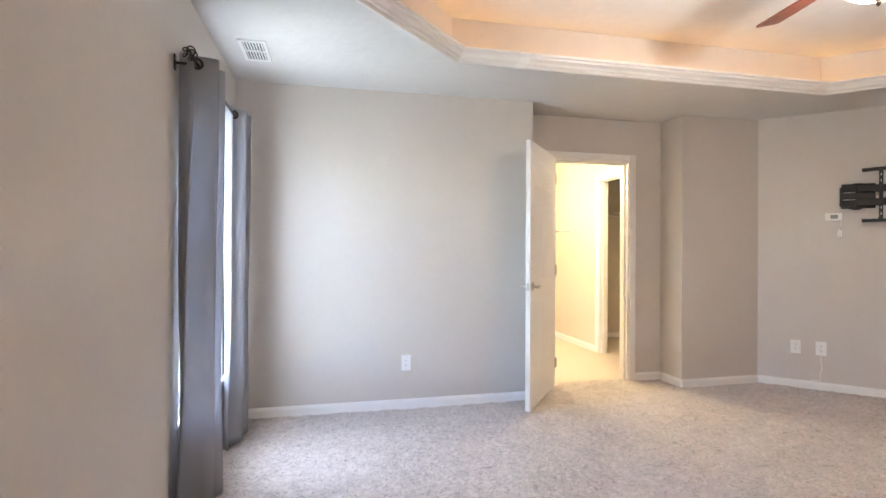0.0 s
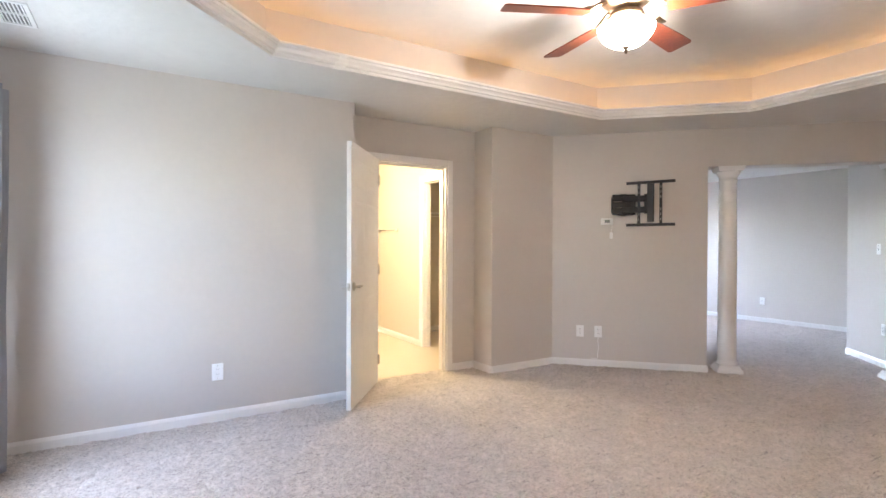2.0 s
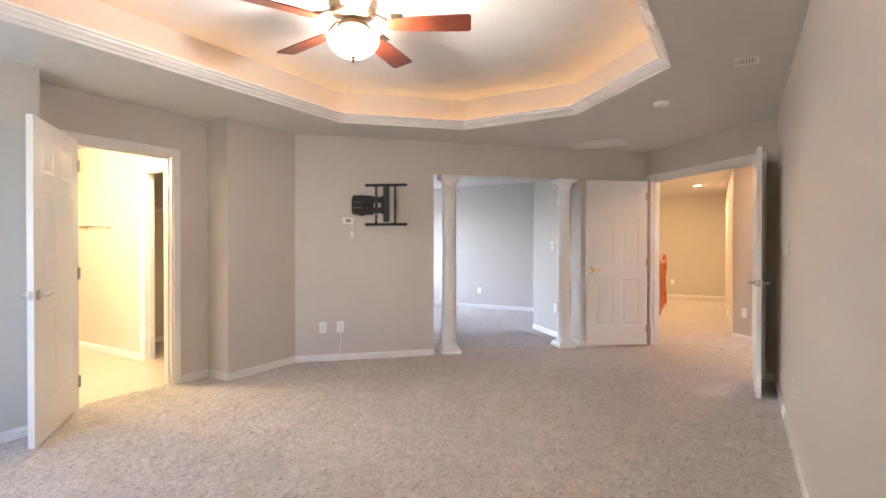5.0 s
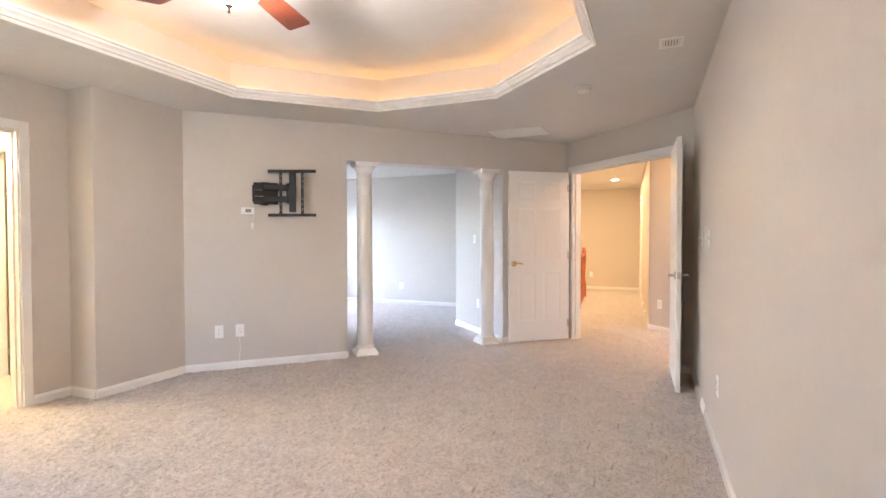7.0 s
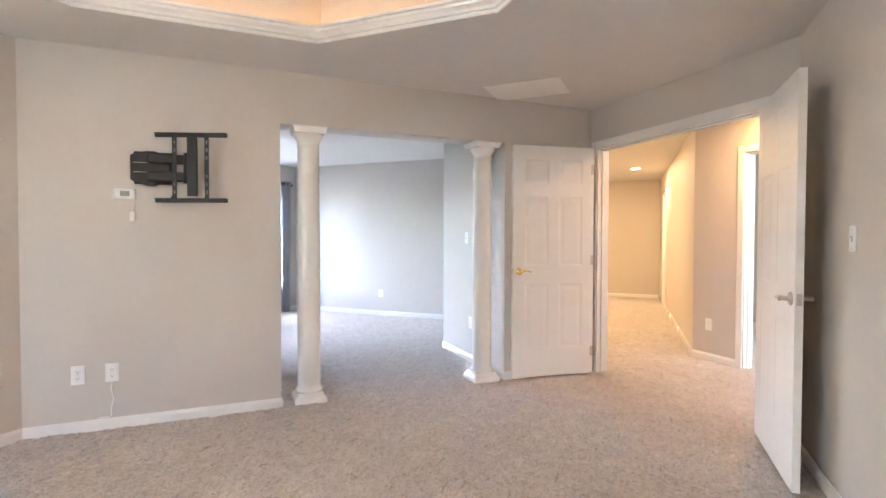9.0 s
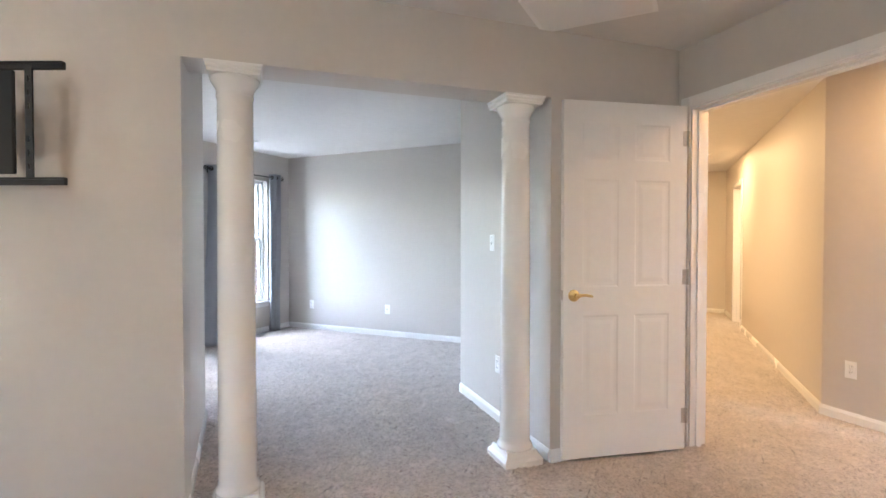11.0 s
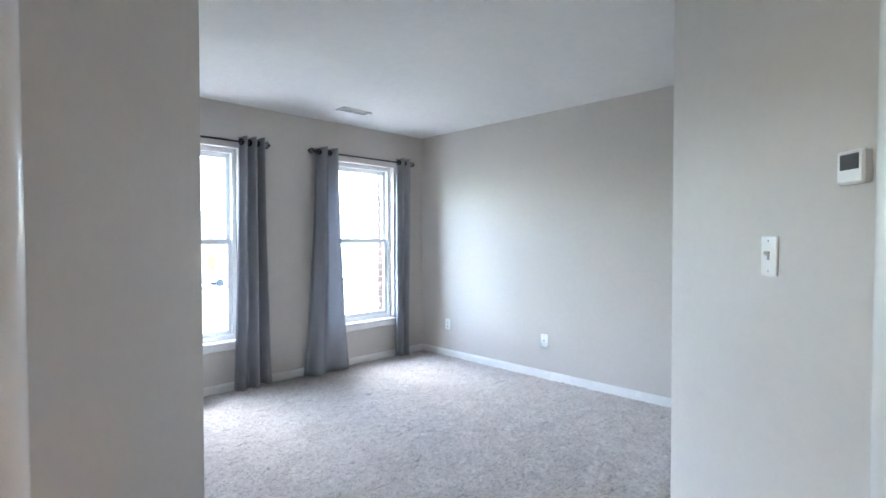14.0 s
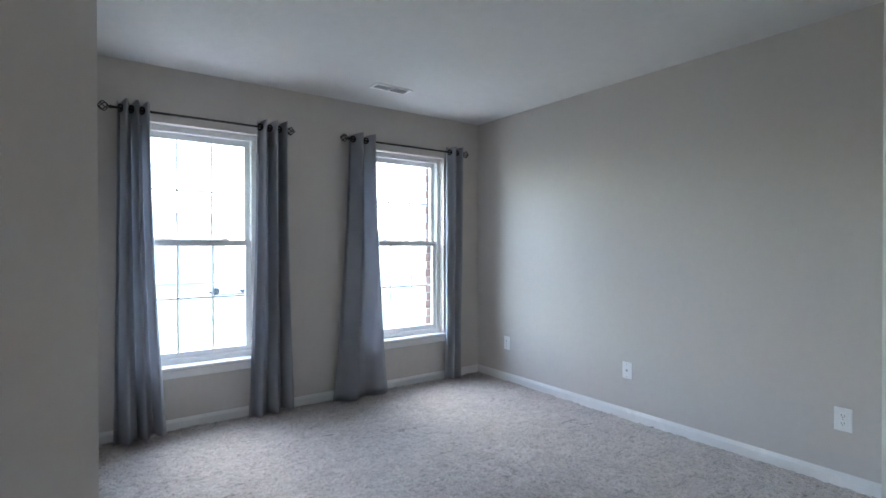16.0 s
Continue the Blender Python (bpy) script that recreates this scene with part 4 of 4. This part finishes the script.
for z in (-0.060, 0.052):
    bm = bmesh.new()
    box(bm, -0.24, 0.0, -0.016, 0.016, z - 0.030, z + 0.030, 0.008, pose(0.12, 0.086, 0, 0, 0, -6))
    part("swing_arm", bm, BLACK, mount)
bm = bmesh.new()
tube(bm, [(-0.11, 0.112, -0.10), (-0.11, 0.112, 0.095)], 0.022, 16)
part("pivot", bm, BLACK, mount, smooth=True)
HEAD = pose(-0.135, 0.158, 0, 0, 0, -20.6)
bm = bmesh.new()
box(bm, -0.035, 0.030, -0.022, -0.006, -0.185, 0.195, 0.004, HEAD)
part("head_plate", bm, BLACK, mount)
for x in (0.105, -0.100):
    bm = bmesh.new()
    cells(bm, x - 0.013, x + 0.013, -0.215, 0.215, [(x - 0.0035, x + 0.0035, z, z + 0.022) for z in (-0.17, -0.12, -0.07, 0.05, 0.10, 0.15)], -0.005, 0.003)
    bm.transform(HEAD)
    part("rail", bm, BLACK, mount, "slotted steel rail")
for z in (0.208, -0.213):
    bm = bmesh.new()
    box(bm, -0.230, 0.228, -0.014, 0.002, z - 0.014, z + 0.014, 0.003, HEAD)
    box(bm, -0.230, 0.228, 0.003, 0.009, z + 0.006, z + 0.014, 0.001, HEAD)
    part("crossbar", bm, BLACK, mount)
bm = bmesh.new()
lathe(bm, [(0.011, 0.0), (0.013, 0.004), (0.013, 0.022), (0.009, 0.028)], 12, HEAD @ pose(0.105, 0.004, -0.195, -90))
part("clamp_knob", bm, BLACK, mount)


# ---- ceiling fittings ----
def register(x, y, w, d, slats, label, rz=0, z=H, banks=1):
    """A stamped ceiling register: rim, a grey sheet for the duct's shade, and angled slats."""
    ob = thing("ceiling_vent", pose(x, y, z, 0, 0, rz), label, "vent", "ceiling vents")
    bm = bmesh.new()
    gap = [(-w / 2 + 0.022 + k * (w - 0.044 + 0.014) / banks, -w / 2 + 0.022 + (k + 1) * (w - 0.044 + 0.014) / banks - 0.014) for k in range(banks)]
    hol = [(a, b, -d / 2 + 0.02, d / 2 - 0.02) for a, b in gap]
    cells(bm, -w / 2, w / 2, -d / 2, d / 2, hol, -0.008, -0.0005)
    for v in bm.verts:
        v.co = Vector((v.co.x, v.co.z, v.co.y))
    part("rim", bm, PLATE, ob)
    # flat sheet under the ceiling; its grey stands for shade in the duct
    bm = bmesh.new()
    box(bm, -w / 2 + 0.015, w / 2 - 0.015, -d / 2 + 0.015, d / 2 - 0.015, -0.0012, -0.0002)
    part("backing", bm, SHADOWED, ob)
    for a, b in gap:
        for k in range(slats):
            yy = -d / 2 + 0.02 + (d - 0.04) * (k + 0.5) / slats
            bm = bmesh.new()
            box(bm, a, b, -0.006, 0.006, -0.0008, 0.0008, 0, pose(0, yy, -0.0052, 35))
            part("slat", bm, PLATE, ob)
    return ob


register(-0.613, 3.03, 0.32, 0.155, 7, "white two-bank ceiling register near the window", 90, banks=2)
register(3.687, -0.397, 0.155, 0.135, 6, "small white square ceiling register")
register(7.57, 5.25, 0.305, 0.125, 6, "white two-bank ceiling register near the windows", 0, banks=2)
register(5.85, 1.07, 0.60, 0.42, 22, "large white return air grille on the ceiling", 88)
sm = thing("smoke_detector", pose(4.423, 0.2, H), "round white smoke detector on the ceiling", "smoke detector")
bm = bmesh.new()
lathe(bm, [(0.062, 0.0), (0.064, -0.006), (0.060, -0.012)], 32)
part("base", bm, PLATE, sm, smooth=True)
bm = bmesh.new()
lathe(bm, [(0.055, -0.011), (0.056, -0.024), (0.046, -0.034), (0.020, -0.037), (0.004, -0.037)], 32)
part("cover", bm, PLATE, sm, smooth=True)


def downlight(x, y):
    ob = thing("recessed_light", pose(x, y, H), "round recessed ceiling light, switched on, two of three added", "ceiling light", "recessed hall lights")
    bm = bmesh.new()
    n = 32
    rings = [[bm.verts.new((r * math.cos(2 * math.pi * k / n), r * math.sin(2 * math.pi * k / n), z)) for k in range(n)] for r, z in ((0.095, 0.0), (0.095, -0.006), (0.075, -0.009), (0.07, -0.003))]
    for a, b in zip(rings, rings[1:]):
        for k in range(n):
            bm.faces.new((a[k], a[(k + 1) % n], b[(k + 1) % n], b[k]))
    part("rim", bm, PLATE, ob, smooth=True)
    bm = bmesh.new()
    lathe(bm, [(0.072, -0.002), (0.072, -0.004)], 28)
    part("lens", bm, CAN, ob, "glowing warm lens")
    return ob


downlight(11.0, 0.36)
# the next two are out of sight, added to warm hall and passage
downlight(9.0, 0.8)
downlight(6.75, -0.75)


# ---- hall railing ----
rail = thing("stair_railing", pose(9.6, 0.893, 0, 0, 0, 3.4), "red oak stair railing with square newel posts", "railing")
for x in (0.0, 1.75):
    bm = bmesh.new()
    box(bm, x - 0.045, x + 0.045, -0.045, 0.045, 0, 0.30, 0.004)
    lathe(bm, [(0.040, 0.30), (0.030, 0.32), (0.036, 0.35), (0.026, 0.42), (0.030, 0.55), (0.038, 0.66), (0.030, 0.70), (0.040, 0.72)], 18, pose(x, 0, 0))
    box(bm, x - 0.045, x + 0.045, -0.045, 0.045, 0.72, 0.98, 0.004)
    lathe(bm, [(0.05, 0.98), (0.052, 0.992), (0.03, 1.0), (0.034, 1.02), (0.036, 1.035), (0.024, 1.055), (0.004, 1.062)], 18, pose(x, 0, 0))
    part("newel_post", bm, OAK, rail, "red oak newel post")
bm = bmesh.new()
box(bm, 0.045, 1.705, -0.03, 0.03, 0.88, 0.94, 0.012)
part("handrail", bm, OAK, rail)
bm = bmesh.new()
box(bm, 0.045, 1.705, -0.03, 0.03, 0.0, 0.03, 0.004)
part("shoe_rail", bm, OAK, rail)
for k in range(14):
    bm = bmesh.new()
    x = 0.13 + 0.115 * k
    box(bm, x - 0.016, x + 0.016, -0.016, 0.016, 0.03, 0.25, 0.002)
    lathe(bm, [(0.014, 0.25), (0.010, 0.27), (0.015, 0.34), (0.009, 0.6), (0.011, 0.88)], 10, pose(x, 0, 0))
    part("baluster", bm, OAK, rail)

# ---- bathroom and closet ----
van = thing("bath_vanity", pose(1.45, 7.2, 0.003), "brown wood bathroom vanity with a pale top", "vanity")
bm = bmesh.new()
box(bm, -0.5, 0.55, -0.27, 0.27, 0.0, 0.80, 0.003)
part("cabinet", bm, OAK, van)
bm = bmesh.new()
box(bm, -0.52, 0.57, -0.29, 0.28, 0.80, 0.84, 0.006)
part("countertop", bm, PLATE, van, "pale moulded countertop")
for x in (-0.25, 0.29):
    bm = bmesh.new()
    box(bm, x - 0.23, x + 0.23, -0.288, -0.27, 0.12, 0.72, 0.004)
    part("door", bm, OAK, van)
bar = thing("towel_bar", pose(2.93, 6.15, 1.47, 0, 0, 90), "chrome towel bar on the bathroom wall", "towel bar")
bm = bmesh.new()
tube(bm, [(-0.28, 0.06, 0), (0.28, 0.06, 0)], 0.009, 12)
part("bar", bm, NICKEL, bar, smooth=True)
for x in (-0.28, 0.28):
    bm = bmesh.new()
    tube(bm, [(x, 0.0, 0), (x, 0.012, 0), (x, 0.014, 0), (x, 0.07, 0)], [0.026, 0.024, 0.011, 0.011], 14)
    part("post", bm, NICKEL, bar, smooth=True)
sh = thing("wire_shelf", pose(3.03, 5.75, 1.72), "white wire closet shelf along the wall", "shelf")
bm = bmesh.new()
for y in (0.0, 0.30):
    tube(bm, [(0, y, 0), (1.36, y, 0)], 0.004, 6)
tube(bm, [(0, 0.0, -0.05), (1.3, 0.0, -0.05)], 0.005, 6)
part("front_rail", bm, PLATE, sh)
bm = bmesh.new()
for k in range(52):
    tube(bm, [(0.02 + k * 0.025, 0, 0.003), (0.02 + k * 0.025, 0.35, 0.003)], 0.002, 5)
part("wires", bm, PLATE, sh)

# ---- lamps inside fittings, and added fill lights ----
lamp("fan_lamp", 'POINT', pose(FAN[0], FAN[1], UP - 0.352), FAN_W, (1.0, 0.88, 0.74), radius=0.025)
# panel in the west window's opening, strengthening the sky's light
lamp("added_daylight", 'AREA', look((-0.87, 2.77, 1.30), (0.9, 3.5, 1.38)), DAY_W, (0.95, 0.98, 1.0), size=(0.50, 1.45))
# panel in the far room's added opening, brightening its walls
lamp("added_daylight", 'AREA', look((5.86, -3.75, 1.5), (6.86, -2.74, 1.3)), 2.6, (0.92, 1.0, 0.94), size=(0.42, 0.75))
lamp("bath_lamp_and_fill", 'POINT', pose(1.68, 5.6, 2.12), BATH_W, (1.0, 0.74, 0.36), radius=0.14)
# unseen second light, added near the entry to brighten the closet
lamp("bath_lamp_and_fill", 'AREA', pose(2.42, 4.38, 2.41), BATH_W * 0.36, (1.0, 0.72, 0.36), disk=0.28)
lamp("hall_lamp_and_fill", 'AREA', pose(11.0, 0.36, 2.415), HALL_W, (1.0, 0.60, 0.25), disk=0.13)
# fill lights at the two added cans
lamp("hall_lamp_and_fill", 'AREA', pose(9.0, 0.8, 2.415), HALL_W, (1.0, 0.60, 0.25), disk=0.13)
lamp("hall_lamp_and_fill", 'AREA', pose(6.75, -0.75, 2.415), HALL_W * 0.8, (1.0, 0.50, 0.15), disk=0.13)
# bare point light with no fitting, added to fill the hall
lamp("stairwell_fill", 'POINT', pose(9.9, 2.9, 2.0), HALL_W * 3.5, (1.0, 0.60, 0.25), radius=0.12)
lamp("further_room_lamp", 'AREA', pose(11.6, -1.2, 2.40), HALL_W, (1.0, 0.68, 0.36), disk=0.3)

# ---- outdoors ----
GRASS = mat("lawn", (0.17, 0.185, 0.10), 0.95, var=0.3, scale=0.4, fine=4, bump=0)
ROADM = mat("pale concrete road", (0.32, 0.31, 0.30), 0.9, var=0.1, scale=0.5, fine=6, bump=0)
SIDING = mat("pale vinyl siding", (0.86, 0.79, 0.69), 0.6, var=0.05, scale=1, bump=0)
ROOF = mat("grey roof shingle", (0.34, 0.31, 0.27), 0.9, var=0.2, scale=2, bump=0)
BRICK = mat("red brown brick", (0.36, 0.25, 0.21), 0.85, var=0.15, scale=9, bump=0.2)
MORTAR = mat("mortar", (0.5, 0.48, 0.45), 0.9, bump=0)
PAINTC = mat("grey car paint", (0.50, 0.46, 0.41), 0.5, bump=0, spec=0.15)
G = -3.3
bm = bmesh.new()
box(bm, -900, 900, -900, 900, G - 0.5, G)
tagged(mesh_ob("ground", bm, GRASS), "mown green lawn running to the horizon", "ground", kind="structure")
bm = bmesh.new()
box(bm, -200, 200, 49, 57, G, G + 0.03)
tagged(mesh_ob("road", bm, ROADM), "pale concrete street beyond the lawn", "road", kind="structure")


def house(x, y, w, d, h, label):
    ob = thing("house", pose(x, y, G), label, "house", "houses across the street")
    bm = bmesh.new()
    box(bm, -w / 2, w / 2, -d / 2, d / 2, 0, h)
    part("wall", bm, SIDING, ob)
    bm = bmesh.new()
    o = 0.5
    a = [bm.verts.new(p) for p in ((-w / 2 - o, -d / 2 - o, h), (w / 2 + o, -d / 2 - o, h), (w / 2 + o, d / 2 + o, h), (-w / 2 - o, d / 2 + o, h), (-w / 2 - o, 0, h + d * 0.36), (w / 2 + o, 0, h + d * 0.36))]
    for q in ((0, 1, 5, 4), (2, 3, 4, 5), (0, 4, 3), (1, 2, 5), (0, 3, 2, 1)):
        bm.faces.new([a[i] for i in q])
    part("roof", bm, ROOF, ob)
    for fz in (1.0, 3.8):
        for k in range(4):
            xx = -w / 2 + w * (k + 0.5) / 4
            if fz < 2 and k == 1:
                continue
            bm = bmesh.new()
            cells(bm, xx - 0.55, xx + 0.55, fz, fz + 1.5, [(xx - 0.45, xx + 0.45, fz + 0.1, fz + 1.4)], -d / 2 - 0.06, -d / 2)
            w_ = part("window", bm, VINYL, ob)
            bm = bmesh.new()
            box(bm, xx - 0.45, xx + 0.45, -d / 2 - 0.02, -d / 2 - 0.01, fz + 0.1, fz + 1.4)
            part("pane", bm, PAINTC, w_)
    bm = bmesh.new()
    box(bm, -w / 8 - 0.5 - w / 8, -w / 8 + 0.5 - w / 8, -d / 2 - 0.05, -d / 2, 0.2, 2.3, 0.02)
    part("door", bm, OAK, ob)
    return ob


house(14, 74, 13, 9, 5.6, "two-storey house with pale siding and grey roof")
house(33, 76, 12, 9, 5.4, "two-storey house with pale siding and grey roof")
house(-6, 75, 13, 9, 5.6, "two-storey house with pale siding and grey roof")
house(53, 73, 13, 9, 5.6, "two-storey house with pale siding and grey roof")


def car(x, y, label):
    ob = thing("car", pose(x, y, G + 0.03), label, "car")
    bm = bmesh.new()
    side = [(-2.2, 0.35), (-2.2, 0.8), (-1.9, 0.95), (-1.1, 1.0), (-0.5, 1.45), (1.0, 1.48), (1.7, 1.0), (2.15, 0.9), (2.2, 0.4)]
    a = [bm.verts.new((px, -0.85, pz)) for px, pz in side]
    b = [bm.verts.new((px, 0.85, pz)) for px, pz in side]
    bm.faces.new(a)
    bm.faces.new(b[::-1])
    for k in range(len(side)):
        bm.faces.new((a[k], a[(k + 1) % len(side)], b[(k + 1) % len(side)], b[k]))
    part("body", bm, PAINTC, ob)
    for px in (-1.4, 1.4):
        for py in (-0.8, 0.8):
            bm = bmesh.new()
            tube(bm, [(px, py - 0.1, 0.33), (px, py + 0.1, 0.33)], 0.33, 18)
            part("wheel", bm, DARK, ob)
    return ob


car(17.0, 52.0, "grey saloon car parked on the street")
car(22.0, 51.5, "grey saloon car parked on the street")

# brick veneer returning beside the sitting-room window
pier = thing("wall_brick_veneer", pose(8.338, 5.925, 0), "brick veneer edge outside the window", "brick wall", kind="structure")
bm = bmesh.new()
box(bm, 0.008, 0.6, 0.006, 0.10, -3.3, 2.9)
part("mortar_bed", bm, MORTAR, pier)
brick_me = []
for k in (0, 1):
    bm = bmesh.new()
    box(bm, 0, 0.2 if k == 0 else 0.095, 0, 0.108, 0, 0.064, 0.004)
    me = bpy.data.meshes.new("brick")
    bm.to_mesh(me)
    bm.free()
    me.materials.append(BRICK)
    brick_me.append(me)
for c in range(26):
    ob = new("brick", brick_me[c % 2])
    ob.parent = pier
    ob.location = (0.0 if c % 2 == 0 else 0.012, 0, 0.2 + c * 0.075)
